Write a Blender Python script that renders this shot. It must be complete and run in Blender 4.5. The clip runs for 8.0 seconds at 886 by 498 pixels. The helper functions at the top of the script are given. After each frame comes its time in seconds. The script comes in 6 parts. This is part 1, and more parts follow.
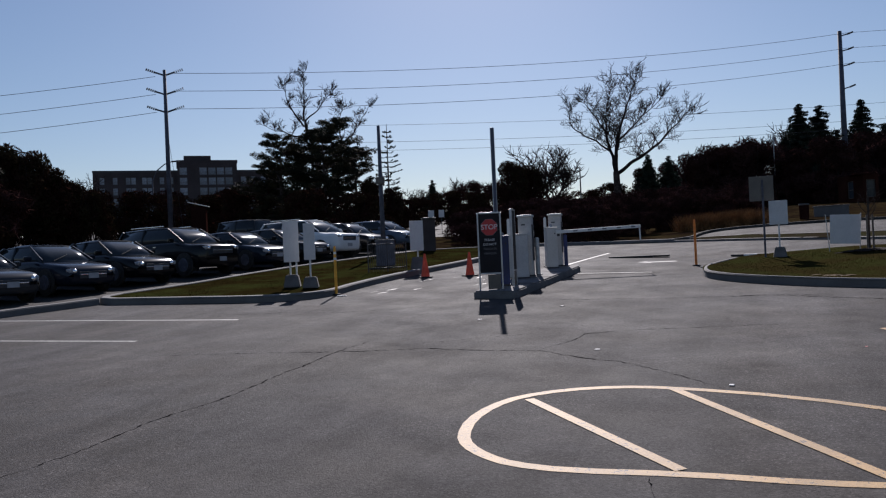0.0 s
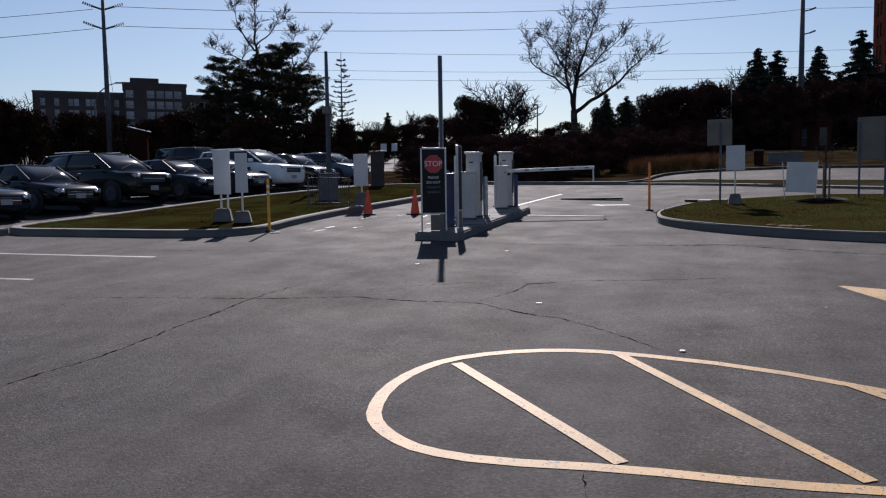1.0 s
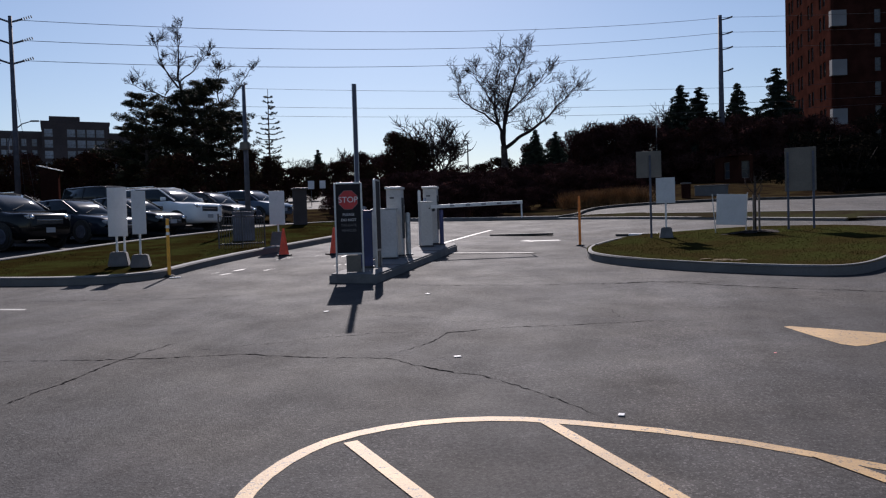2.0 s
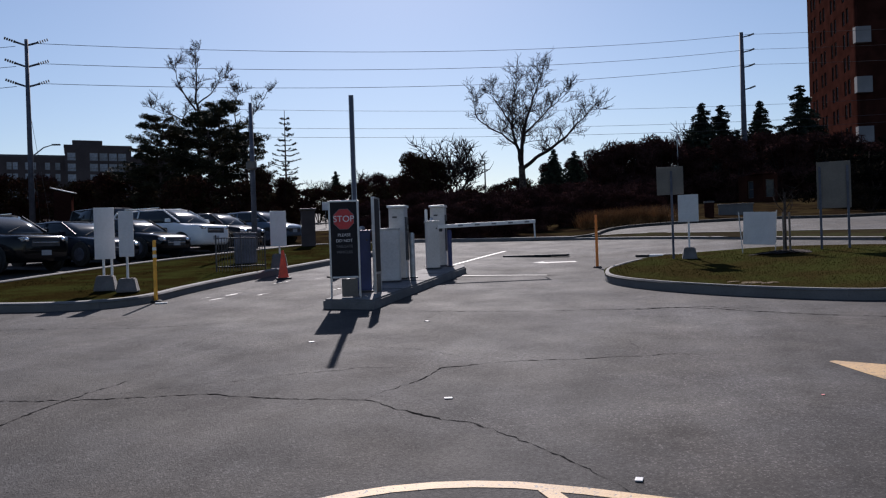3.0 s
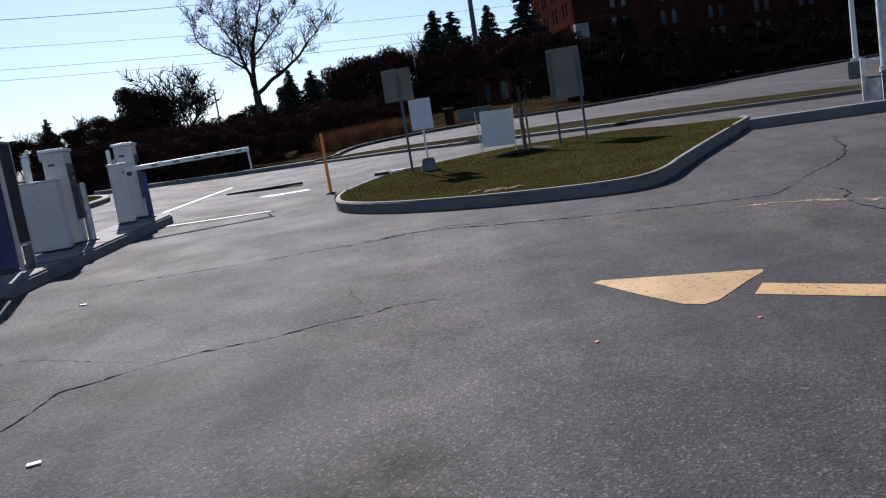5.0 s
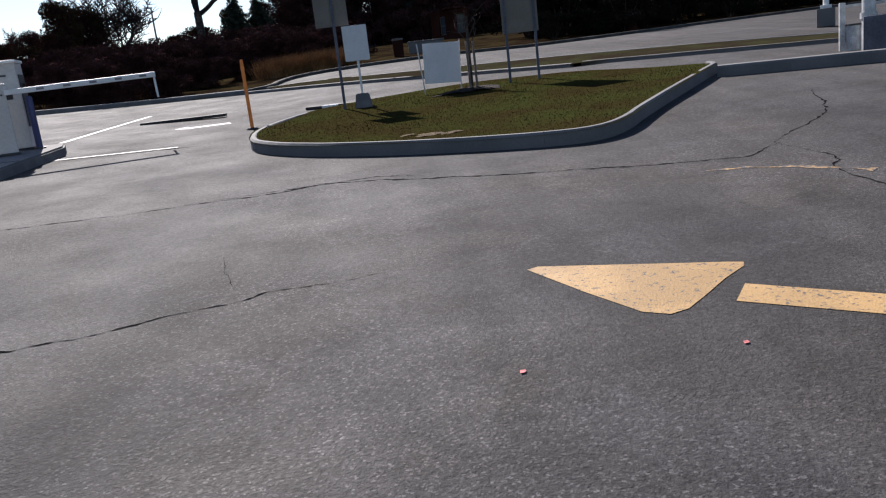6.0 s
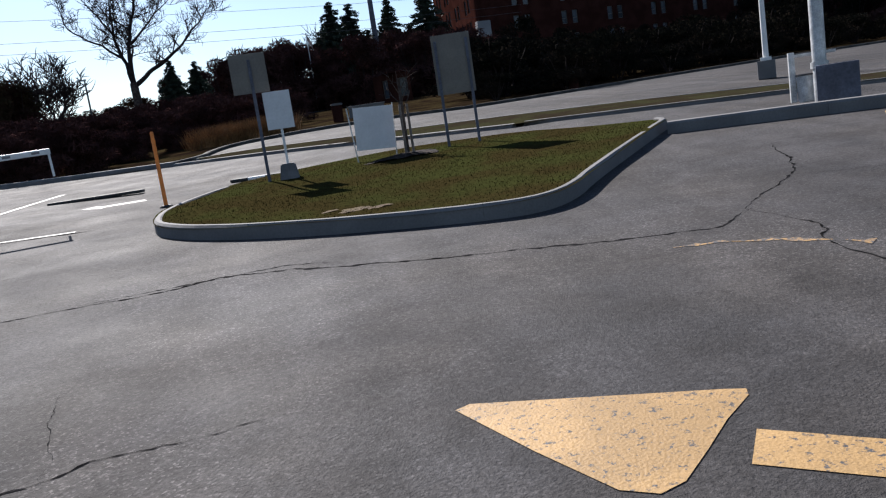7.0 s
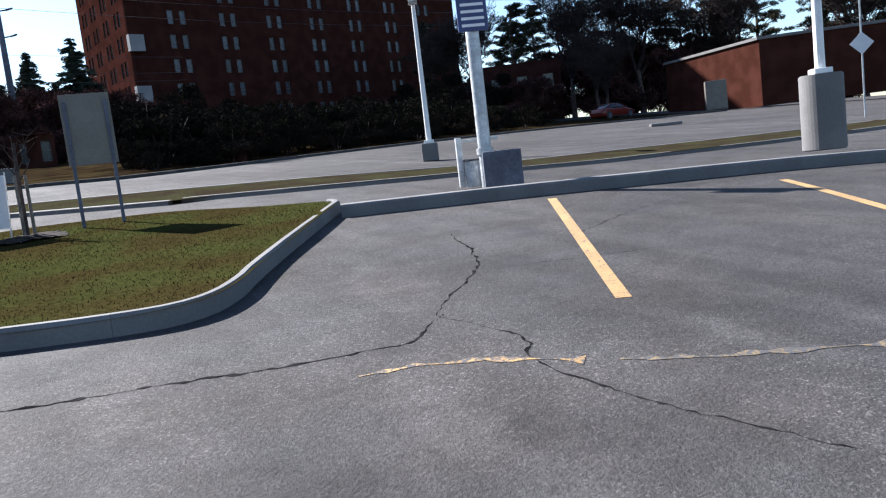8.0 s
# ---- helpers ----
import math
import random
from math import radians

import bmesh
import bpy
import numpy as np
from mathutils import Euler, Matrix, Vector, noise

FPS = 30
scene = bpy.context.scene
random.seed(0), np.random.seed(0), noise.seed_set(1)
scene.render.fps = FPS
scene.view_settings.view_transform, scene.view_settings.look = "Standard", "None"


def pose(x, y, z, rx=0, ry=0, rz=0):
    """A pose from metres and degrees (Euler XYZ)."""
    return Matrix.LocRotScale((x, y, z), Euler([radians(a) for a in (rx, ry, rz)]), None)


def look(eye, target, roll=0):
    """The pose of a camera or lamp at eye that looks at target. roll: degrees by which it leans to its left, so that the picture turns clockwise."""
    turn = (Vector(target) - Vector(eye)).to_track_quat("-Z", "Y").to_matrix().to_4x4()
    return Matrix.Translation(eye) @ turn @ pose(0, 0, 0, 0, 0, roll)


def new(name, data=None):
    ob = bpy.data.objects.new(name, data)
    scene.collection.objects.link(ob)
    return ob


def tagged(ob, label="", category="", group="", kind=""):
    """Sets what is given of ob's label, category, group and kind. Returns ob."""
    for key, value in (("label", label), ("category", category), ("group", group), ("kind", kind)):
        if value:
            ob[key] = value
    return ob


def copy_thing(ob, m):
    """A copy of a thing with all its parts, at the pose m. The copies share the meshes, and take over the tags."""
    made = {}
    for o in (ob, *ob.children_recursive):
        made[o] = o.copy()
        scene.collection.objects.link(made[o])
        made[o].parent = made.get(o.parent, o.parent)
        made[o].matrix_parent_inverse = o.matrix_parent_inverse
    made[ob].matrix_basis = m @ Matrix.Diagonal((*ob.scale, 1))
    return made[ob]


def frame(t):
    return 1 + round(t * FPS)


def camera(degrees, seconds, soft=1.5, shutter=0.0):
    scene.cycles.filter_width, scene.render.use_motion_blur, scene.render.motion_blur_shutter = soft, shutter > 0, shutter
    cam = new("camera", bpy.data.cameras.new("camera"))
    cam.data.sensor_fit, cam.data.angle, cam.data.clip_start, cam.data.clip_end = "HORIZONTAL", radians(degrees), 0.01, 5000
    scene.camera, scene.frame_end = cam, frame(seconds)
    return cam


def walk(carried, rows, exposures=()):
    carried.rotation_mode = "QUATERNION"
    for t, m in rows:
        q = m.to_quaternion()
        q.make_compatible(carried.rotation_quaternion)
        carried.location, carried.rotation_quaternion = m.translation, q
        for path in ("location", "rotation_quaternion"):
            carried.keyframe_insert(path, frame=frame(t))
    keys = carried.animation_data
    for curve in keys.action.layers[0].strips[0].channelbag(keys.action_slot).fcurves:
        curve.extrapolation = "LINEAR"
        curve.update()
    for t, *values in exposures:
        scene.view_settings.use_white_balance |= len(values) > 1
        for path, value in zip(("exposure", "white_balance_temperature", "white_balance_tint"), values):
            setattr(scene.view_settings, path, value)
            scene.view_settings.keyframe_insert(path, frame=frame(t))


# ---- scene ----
cam = camera(59.93, 8.0, soft=1.2)
PATH = [
    (0, (-0.000, 0.000, 2.012), (-0.000, 10.000, 2.104), -2.60),
    (0.1, (-0.005, 0.097, 2.007), (-0.095, 10.097, 1.994), -2.02),
    (0.2, (0.005, 0.205, 2.006), (0.448, 10.190, 1.710), -3.01),
    (0.3, (0.027, 0.320, 2.009), (0.638, 10.284, 1.423), -3.72),
    (0.5, (0.073, 0.551, 2.018), (0.770, 10.488, 1.135), -2.81),
    (1, (0.332, 1.077, 2.073), (0.883, 11.032, 1.302), -0.88),
    (1.5, (0.545, 1.654, 2.077), (1.775, 11.562, 1.517), -3.82),
    (2, (0.753, 2.277, 2.077), (2.150, 12.174, 1.763), -1.72),
    (2.2, (0.848, 2.510, 2.072), (2.203, 12.415, 1.826), -2.56),
    (3.5, (1.431, 3.854, 2.022), (2.474, 13.799, 2.037), -1.55),
    (4, (1.676, 4.362, 1.973), (2.798, 14.296, 1.723), -2.30),
    (4.5, (2.068, 4.949, 1.979), (3.450, 14.837, 1.420), -3.35),
    (4.6, (2.178, 5.101, 1.986), (3.942, 14.913, 1.201), -3.84),
    (4.7, (2.298, 5.270, 1.995), (4.551, 14.958, 0.959), -5.34),
    (4.8, (2.407, 5.436, 1.999), (5.429, 14.885, 0.739), -8.18),
    (4.9, (2.514, 5.596, 1.998), (6.106, 14.830, 0.647), -8.32),
    (5, (2.617, 5.746, 1.993), (6.554, 14.849, 0.711), -9.13),
    (5.2, (2.823, 6.039, 1.991), (7.075, 15.002, 0.733), -6.95),
    (6.3, (3.905, 7.288, 1.965), (8.240, 15.988, -0.385), -6.72),
    (6.5, (4.103, 7.503, 1.960), (8.406, 16.268, -0.197), -6.71),
    (7, (4.511, 8.038, 1.998), (9.501, 16.574, 0.500), -8.53),
    (7.2, (4.741, 8.240, 2.011), (9.810, 16.734, 0.546), -5.23),
    (7.5, (5.082, 8.552, 2.022), (11.471, 16.135, 0.727), -4.89),
    (7.7, (5.327, 8.840, 2.048), (12.794, 15.371, 0.785), -4.66),
    (7.9, (5.537, 9.039, 2.083), (13.489, 14.956, 0.762), -6.32),
    (8, (5.638, 9.130, 2.099), (13.770, 14.835, 0.953), -6.74),
]
walk(cam, [(t, look(eye, target, roll)) for t, eye, target, roll in PATH],
     exposures=[(0, 0.39, 6050, 17), (1.0, 0.59, 6150, 18), (3.5, 0.67, 6050, 17), (4.6, 0.79, 5950, 17), (5.2, 1.14, 6000, 14), (6.5, 1.18, 6200, 15), (7.2, 1.29, 5950, 11), (7.5, 1.62, 5750, 10), (8, 2.04, 5900, 11)])

# ---- light ----
SUN_EL, SUN_AZ = 36.8, 3.5
world = bpy.data.worlds.new("sky")
scene.world = world
world.use_nodes = True
wn = world.node_tree.nodes
sky = wn.new("ShaderNodeTexSky")
sky.sky_type = "NISHITA"
sky.sun_disc = False
sky.sun_elevation = radians(SUN_EL)
sky.sun_rotation = radians(SUN_AZ)
sky.air_density, sky.dust_density, sky.ozone_density = 1.1, 0.42, 2.6
wn["Background"].inputs["Strength"].default_value = 0.053
world.node_tree.links.new(sky.outputs[0], wn["Background"].inputs["Color"])
sun = new("sun", bpy.data.lights.new("sun", "SUN"))
sun.data.energy, sun.data.angle, sun.data.color = 5.0, radians(0.53), (1.0, 0.93, 0.84)
sun.matrix_world = look((30 * math.sin(radians(SUN_AZ)), 30 * math.cos(radians(SUN_AZ)), 30 * math.tan(radians(SUN_EL))), (0, 0, 0))


# ---- materials ----
def material(name, color, rough=0.6, metal=0.0, vary=0.25, scale=3.0, fine=60.0, bump=0.15, coat=0.0, second=None, rand=0.0, spec=0.5, mixat=(0.42, 0.62)):
    """Two scales of noise in colour, one in relief."""
    m = bpy.data.materials.new(name)
    m.use_nodes = True
    nt = m.node_tree
    n, l = nt.nodes, nt.links
    b = n["Principled BSDF"]
    co = n.new("ShaderNodeTexCoord")
    n1, n2 = n.new("ShaderNodeTexNoise"), n.new("ShaderNodeTexNoise")
    n1.inputs["Scale"].default_value, n2.inputs["Scale"].default_value = scale, fine
    n1.inputs["Detail"].default_value, n2.inputs["Detail"].default_value = 6, 3
    l.new(co.outputs["Object"], n1.inputs["Vector"])
    l.new(co.outputs["Object"], n2.inputs["Vector"])
    ramp = n.new("ShaderNodeValToRGB")
    lo = [c * (1 - vary) for c in color]
    hi = list(second) if second else [min(1, c * (1 + vary)) for c in color]
    ramp.color_ramp.elements[0].position, ramp.color_ramp.elements[1].position = mixat
    ramp.color_ramp.elements[0].color, ramp.color_ramp.elements[1].color = (*lo, 1), (*hi, 1)
    l.new(n1.outputs["Fac"], ramp.inputs["Fac"])
    mr = n.new("ShaderNodeMapRange")
    mr.inputs["From Min"].default_value, mr.inputs["From Max"].default_value = 0.3, 0.7
    mr.inputs["To Min"].default_value, mr.inputs["To Max"].default_value = 1 - vary, 1 + vary
    l.new(n2.outputs["Fac"], mr.inputs["Value"])
    mul = n.new("ShaderNodeVectorMath")
    mul.operation = "SCALE"
    l.new(ramp.outputs["Color"], mul.inputs[0])
    l.new(mr.outputs["Result"], mul.inputs["Scale"])
    out = mul.outputs[0]
    if rand:
        oi = n.new("ShaderNodeObjectInfo")
        m2 = n.new("ShaderNodeMapRange")
        m2.inputs["To Min"].default_value, m2.inputs["To Max"].default_value = 1 - rand, 1 + rand
        l.new(oi.outputs["Random"], m2.inputs["Value"])
        mu2 = n.new("ShaderNodeVectorMath")
        mu2.operation = "SCALE"
        l.new(out, mu2.inputs[0])
        l.new(m2.outputs["Result"], mu2.inputs["Scale"])
        out = mu2.outputs[0]
    l.new(out, b.inputs["Base Color"])
    b.inputs["Roughness"].default_value, b.inputs["Metallic"].default_value = rough, metal
    b.inputs["Specular IOR Level"].default_value = spec
    b.inputs["Coat Weight"].default_value, b.inputs["Coat Roughness"].default_value = coat, 0.06
    if bump:
        bp = n.new("ShaderNodeBump")
        bp.inputs["Strength"].default_value, bp.inputs["Distance"].default_value = bump, 0.02
        l.new(n2.outputs["Fac"], bp.inputs["Height"])
        l.new(bp.outputs["Normal"], b.inputs["Normal"])
    return m


def asphalt_material():
    """Worn asphalt: pale stones in dark binder, tyre-polished bands, oil stains."""
    m = bpy.data.materials.new("asphalt")
    m.use_nodes = True
    n, l = m.node_tree.nodes, m.node_tree.links
    b = n["Principled BSDF"]
    co = n.new("ShaderNodeTexCoord")

    def tex(scale, detail, rough=0.55):
        t = n.new("ShaderNodeTexNoise")
        t.inputs["Scale"].default_value, t.inputs["Detail"].default_value, t.inputs["Roughness"].default_value = scale, detail, rough
        l.new(co.outputs["Object"], t.inputs["Vector"])
        return t.outputs["Fac"]

    def span(sock, a, c, lo, hi):
        r = n.new("ShaderNodeMapRange")
        for key, v in (("From Min", a), ("From Max", c), ("To Min", lo), ("To Max", hi)):
            r.inputs[key].default_value = v
        l.new(sock, r.inputs["Value"])
        return r.outputs["Result"]

    def times(a, c):
        r = n.new("ShaderNodeMath")
        r.operation = "MULTIPLY"
        l.new(a, r.inputs[0])
        l.new(c, r.inputs[1])
        return r.outputs[0]

    vor = n.new("ShaderNodeTexVoronoi")
    vor.inputs["Scale"].default_value = 85
    l.new(co.outputs["Object"], vor.inputs["Vector"])
    stone = n.new("ShaderNodeSeparateColor")
    l.new(vor.outputs["Color"], stone.inputs[0])
    big = span(tex(0.22, 5), 0.3, 0.7, 0.76, 1.24)
    mid = span(tex(1.6, 6, 0.7), 0.3, 0.7, 0.76, 1.24)
    small = span(tex(30, 4, 0.75), 0.3, 0.66, 0.6, 1.3)
    turn = n.new("ShaderNodeMapping")
    turn.inputs["Rotation"].default_value = (0, 0, radians(-24))
    turn.vector_type = "TEXTURE"
    turn.inputs["Scale"].default_value = (0.55, 9.0, 1)
    l.new(co.outputs["Object"], turn.inputs["Vector"])
    track = n.new("ShaderNodeTexNoise")
    track.inputs["Scale"].default_value, track.inputs["Detail"].default_value = 1.0, 5
    l.new(turn.outputs[0], track.inputs["Vector"])
    streak = span(track.outputs["Fac"], 0.35, 0.65, 0.84, 1.14)
    rough_area = span(tex(0.35, 3), 0.42, 0.58, 0.3, 1.0)
    grit = n.new("ShaderNodeMath")
    grit.operation = "MULTIPLY_ADD"
    l.new(span(stone.outputs[0], 0.82, 1.0, 0.0, 1.15), grit.inputs[0])
    l.new(rough_area, grit.inputs[1])
    grit.inputs[2].default_value = 0.92
    stain = span(tex(0.75, 7, 0.72), 0.56, 0.70, 1.0, 0.68)
    pale = span(tex(0.5, 8, 0.75), 0.56, 0.70, 1.0, 1.3)
    val = times(times(times(big, times(mid, streak)), times(stain, pale)), times(small, grit.outputs[0]))
    mix = n.new("ShaderNodeVectorMath")
    mix.operation = "SCALE"
    mix.inputs[0].default_value = ASPHALT
    l.new(val, mix.inputs["Scale"])
    warm = n.new("ShaderNodeMix")
    warm.data_type, warm.blend_type = "RGBA", "MULTIPLY"
    l.new(span(tex(0.6, 5, 0.6), 0.4, 0.65, 0.0, 1.0), warm.inputs["Factor"])
    l.new(mix.outputs[0], warm.inputs[6])
    warm.inputs[7].default_value = (1.0, 0.96, 0.90, 1)
    l.new(warm.outputs[2], b.inputs["Base Color"])
    l.new(span(tex(0.9, 4), 0.3, 0.7, 0.74, 0.88), b.inputs["Roughness"])
    b.inputs["Specular IOR Level"].default_value = 0.09
    bp = n.new("ShaderNodeBump")
    bp.inputs["Strength"].default_value, bp.inputs["Distance"].default_value = 0.75, 0.014
    l.new(tex(55, 3, 0.7), bp.inputs["Height"])
    l.new(bp.outputs["Normal"], b.inputs["Normal"])
    return m


def worn_paint(name, color, gone=0.56):
    """Road paint with bare patches where the asphalt shows."""
    m = material(name, color, 0.65, vary=0.14, scale=2.0, fine=70, bump=0.25)
    n, l = m.node_tree.nodes, m.node_tree.links
    b = n["Principled BSDF"]
    t = n.new("ShaderNodeTexNoise")
    t.inputs["Scale"].default_value, t.inputs["Detail"].default_value, t.inputs["Roughness"].default_value = 24, 8, 0.72
    co = n.new("ShaderNodeTexCoord")
    l.new(co.outputs["Object"], t.inputs["Vector"])
    r = n.new("ShaderNodeValToRGB")
    r.color_ramp.elements[0].position, r.color_ramp.elements[1].position = gone, gone + 0.06
    l.new(t.outputs["Fac"], r.inputs["Fac"])
    mx = n.new("ShaderNodeMix")
    mx.data_type = "RGBA"
    l.new(r.outputs["Color"], mx.inputs["Factor"])
    old = b.inputs["Base Color"].links[0].from_socket
    l.new(old, mx.inputs[6])
    mx.inputs[7].default_value = (*ASPHALT, 1)
    l.new(mx.outputs[2], b.inputs["Base Color"])
    return m


def glass_material(name, color=(0.02, 0.025, 0.03), rough=0.09):
    m = material(name, color, rough, vary=0.1, scale=0.6, fine=4, bump=0.0, spec=0.35)
    return m


ASPHALT = (0.053, 0.0506, 0.0517)
M = {}
M["asphalt"] = asphalt_material()
M["crack"] = material("crack_filler", (0.016, 0.0155, 0.016), 1.0, vary=0.4, scale=6, fine=80, spec=0.0)
M["yellow"] = worn_paint("yellow_paint", (0.32, 0.196, 0.074), 0.56)
M["yellow_faded"] = worn_paint("faded_yellow_paint", (0.30, 0.18, 0.065), 0.46)
M["yellow_ghost"] = worn_paint("ghost_of_yellow_paint", (0.16, 0.115, 0.058), 0.44)
M["white_line"] = worn_paint("white_road_paint", (0.24, 0.234, 0.22), 0.53)
M["red_mark"] = material("red_spray_paint", (0.42, 0.11, 0.11), 0.7, vary=0.3, scale=30, fine=90)
M["concrete"] = material("kerb_concrete", (0.118, 0.114, 0.113), 0.9, vary=0.1, scale=1.6, fine=40, bump=0.15, rand=0.03)
M["kerb_dark"] = material("dark_kerb", (0.05, 0.048, 0.046), 0.9, vary=0.3, scale=2, fine=40, bump=0.4, spec=0.2)
M["concrete_dark"] = material("weathered_concrete", (0.125, 0.12, 0.12), 0.9, vary=0.14, scale=3, fine=40, bump=0.4)
M["grass"] = material("winter_turf", (0.038, 0.030, 0.0115), 1.0, vary=0.3, scale=0.9, fine=16, bump=0.7, second=(0.028, 0.030, 0.0095), spec=0.0)
M["blade"] = material("grass_blades", (0.031, 0.031, 0.0100), 1.0, vary=0.25, scale=0.9, fine=7, second=(0.044, 0.034, 0.0105), bump=0, spec=0.0)
M["turf_dark"] = material("dark_winter_turf", (0.024, 0.018, 0.006), 0.95, vary=0.35, scale=1.0, fine=24, bump=0.5, second=(0.022, 0.024, 0.007), spec=0.0)
# Verge colour lowered to carry the shade under trees and beyond the lot.
M["verge"] = material("shade_dark_verge", (0.020, 0.013, 0.009), 0.95, vary=0.45, scale=0.8, fine=14, bump=0.8, second=(0.028, 0.021, 0.010), spec=0.0)
M["median_turf"] = material("trampled_median_turf", (0.034, 0.027, 0.018), 0.95, vary=0.3, scale=1.2, fine=18, bump=0.5, second=(0.030, 0.029, 0.015), spec=0.0)
M["bare"] = material("bare_earth", (0.13, 0.09, 0.052), 0.95, vary=0.4, scale=4, fine=30, bump=0.9, second=(0.085, 0.062, 0.028), spec=0.1)
M["mulch"] = material("bark_mulch", (0.016, 0.010, 0.008), 0.95, vary=0.5, scale=6, fine=50, bump=1.0, spec=0.1)
M["straw"] = material("dry_reed", (0.19, 0.10, 0.042), 0.85, vary=0.35, scale=2, fine=15, bump=0, spec=0.1)
M["bark"] = material("bark", (0.075, 0.058, 0.05), 0.95, vary=0.35, scale=5, fine=40, bump=0.6, spec=0.1)
M["twig"] = material("twigs", (0.03, 0.022, 0.021), 0.9, vary=0.3, scale=3, fine=20, bump=0, spec=0.1)
M["needle"] = material("pine_needles", (0.028, 0.034, 0.02), 0.8, vary=0.45, scale=0.7, fine=9, bump=0, second=(0.06, 0.05, 0.026), spec=0.1)
M["spruce"] = material("spruce_needles", (0.024, 0.034, 0.026), 0.8, vary=0.4, scale=0.9, fine=9, bump=0, second=(0.04, 0.05, 0.032), spec=0.1)
M["russet"] = material("russet_foliage", (0.058, 0.024, 0.019), 0.9, vary=0.4, scale=0.8, fine=9, bump=0, second=(0.040, 0.030, 0.016), spec=0.0)
M["brush"] = material("leafless_brush", (0.046, 0.023, 0.021), 0.9, vary=0.4, scale=0.6, fine=8, bump=0, spec=0.0)
# Leaf colour holds the shade, since the tower's shadow misses the hedge row.
M["hedge"] = material("shade_dark_leaves", (0.013, 0.0135, 0.010), 0.95, vary=0.4, scale=0.7, fine=9, bump=0, second=(0.018, 0.014, 0.011), spec=0.0)
M["brick"] = material("brick", (0.042, 0.016, 0.0115), 0.9, vary=0.2, scale=0.6, fine=14, bump=0.4, spec=0.0)
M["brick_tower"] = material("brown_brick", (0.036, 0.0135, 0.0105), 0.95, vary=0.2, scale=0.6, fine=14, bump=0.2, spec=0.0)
M["brick_dark"] = material("dark_brick", (0.032, 0.013, 0.011), 0.95, vary=0.2, scale=0.6, fine=14, bump=0.3, spec=0.0)
M["brown_wall"] = material("brown_masonry", (0.055, 0.042, 0.042), 0.9, vary=0.15, scale=0.2, fine=3)
M["pale_wall"] = material("pale_render", (0.20, 0.197, 0.20), 0.85, vary=0.1, scale=0.5, fine=12)
M["glass"] = glass_material("dark_glass")
M["window"] = glass_material("window_glass", (0.05, 0.06, 0.07), 0.12)
M["pale_glass"] = material("curtained_glass", (0.06, 0.063, 0.072), 0.25, vary=0.3, scale=0.4, fine=3, bump=0.02, rand=0.6, spec=0.3)
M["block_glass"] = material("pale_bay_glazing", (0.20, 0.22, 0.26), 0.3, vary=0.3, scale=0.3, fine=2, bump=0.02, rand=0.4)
M["frame"] = material("window_frame", (0.09, 0.075, 0.065), 0.6, vary=0.1)
M["white_metal"] = material("white_painted_metal", (0.62, 0.62, 0.61), 0.42, vary=0.06, scale=2.5, fine=30, bump=0.05)
M["off_white"] = material("off_white_cabinet", (0.46, 0.45, 0.435), 0.5, vary=0.08, scale=2, fine=25, bump=0.08)
M["alu"] = material("aluminium", (0.42, 0.42, 0.44), 0.38, metal=0.85, vary=0.08, scale=4, fine=60, bump=0.05)
M["pole_grey"] = material("weathered_pole", (0.075, 0.08, 0.105), 0.75, vary=0.2, scale=3, fine=30)
M["galv"] = material("galvanised_steel", (0.42, 0.43, 0.44), 0.5, metal=0.6, vary=0.18, scale=6, fine=50, bump=0.08)
M["steel_dark"] = material("dark_steel", (0.05, 0.05, 0.055), 0.5, metal=0.3, vary=0.2, scale=4, fine=40)
M["sign_back"] = material("dull_sign_back", (0.125, 0.11, 0.095), 0.5, metal=0.3, vary=0.1, scale=2, fine=30, bump=0.05)
M["sign_white"] = material("white_sign_face", (0.54, 0.54, 0.55), 0.45, vary=0.05, scale=2, fine=25, bump=0.03)
M["board"] = material("black_sign_face", (0.016, 0.014, 0.017), 0.6, vary=0.15, scale=3, fine=30, bump=0.02, spec=0.2)
M["red"] = material("red_sign", (0.50, 0.03, 0.032), 0.45, vary=0.08, scale=3, fine=30, bump=0.02)
M["plate"] = material("dull_plate", (0.32, 0.33, 0.35), 0.5, vary=0.1, bump=0)
M["letter"] = material("white_lettering", (0.72, 0.69, 0.69), 0.5, vary=0.04, bump=0)
M["letter_dim"] = material("faded_lettering", (0.16, 0.15, 0.16), 0.5, vary=0.15, bump=0)
M["blue"] = material("blue_painted_steel", (0.02, 0.032, 0.12), 0.45, vary=0.12, scale=3, fine=30, bump=0.05)
M["blue_grey"] = material("blue_grey_arm", (0.05, 0.06, 0.10), 0.45, vary=0.15, scale=3, fine=30, bump=0.05)
M["orange"] = material("orange_plastic", (0.80, 0.22, 0.03), 0.5, vary=0.12, scale=4, fine=40, bump=0.05)
M["amber"] = material("yellow_orange_plastic", (0.78, 0.36, 0.03), 0.5, vary=0.12, scale=4, fine=40, bump=0.05)
M["cone_red"] = material("cone_orange_red", (0.75, 0.07, 0.025), 0.5, vary=0.12, scale=5, fine=40, bump=0.05)
M["reflect"] = material("reflective_tape", (0.75, 0.74, 0.72), 0.35, vary=0.08, bump=0)
M["rubber"] = material("black_rubber", (0.02, 0.02, 0.02), 0.75, vary=0.25, scale=8, fine=60)
M["chrome"] = material("chrome", (0.8, 0.8, 0.82), 0.12, metal=1.0, vary=0.03, bump=0)
M["lamp_lens"] = material("lamp_lens", (0.22, 0.235, 0.27), 0.08, vary=0.05, bump=0, coat=1.0)
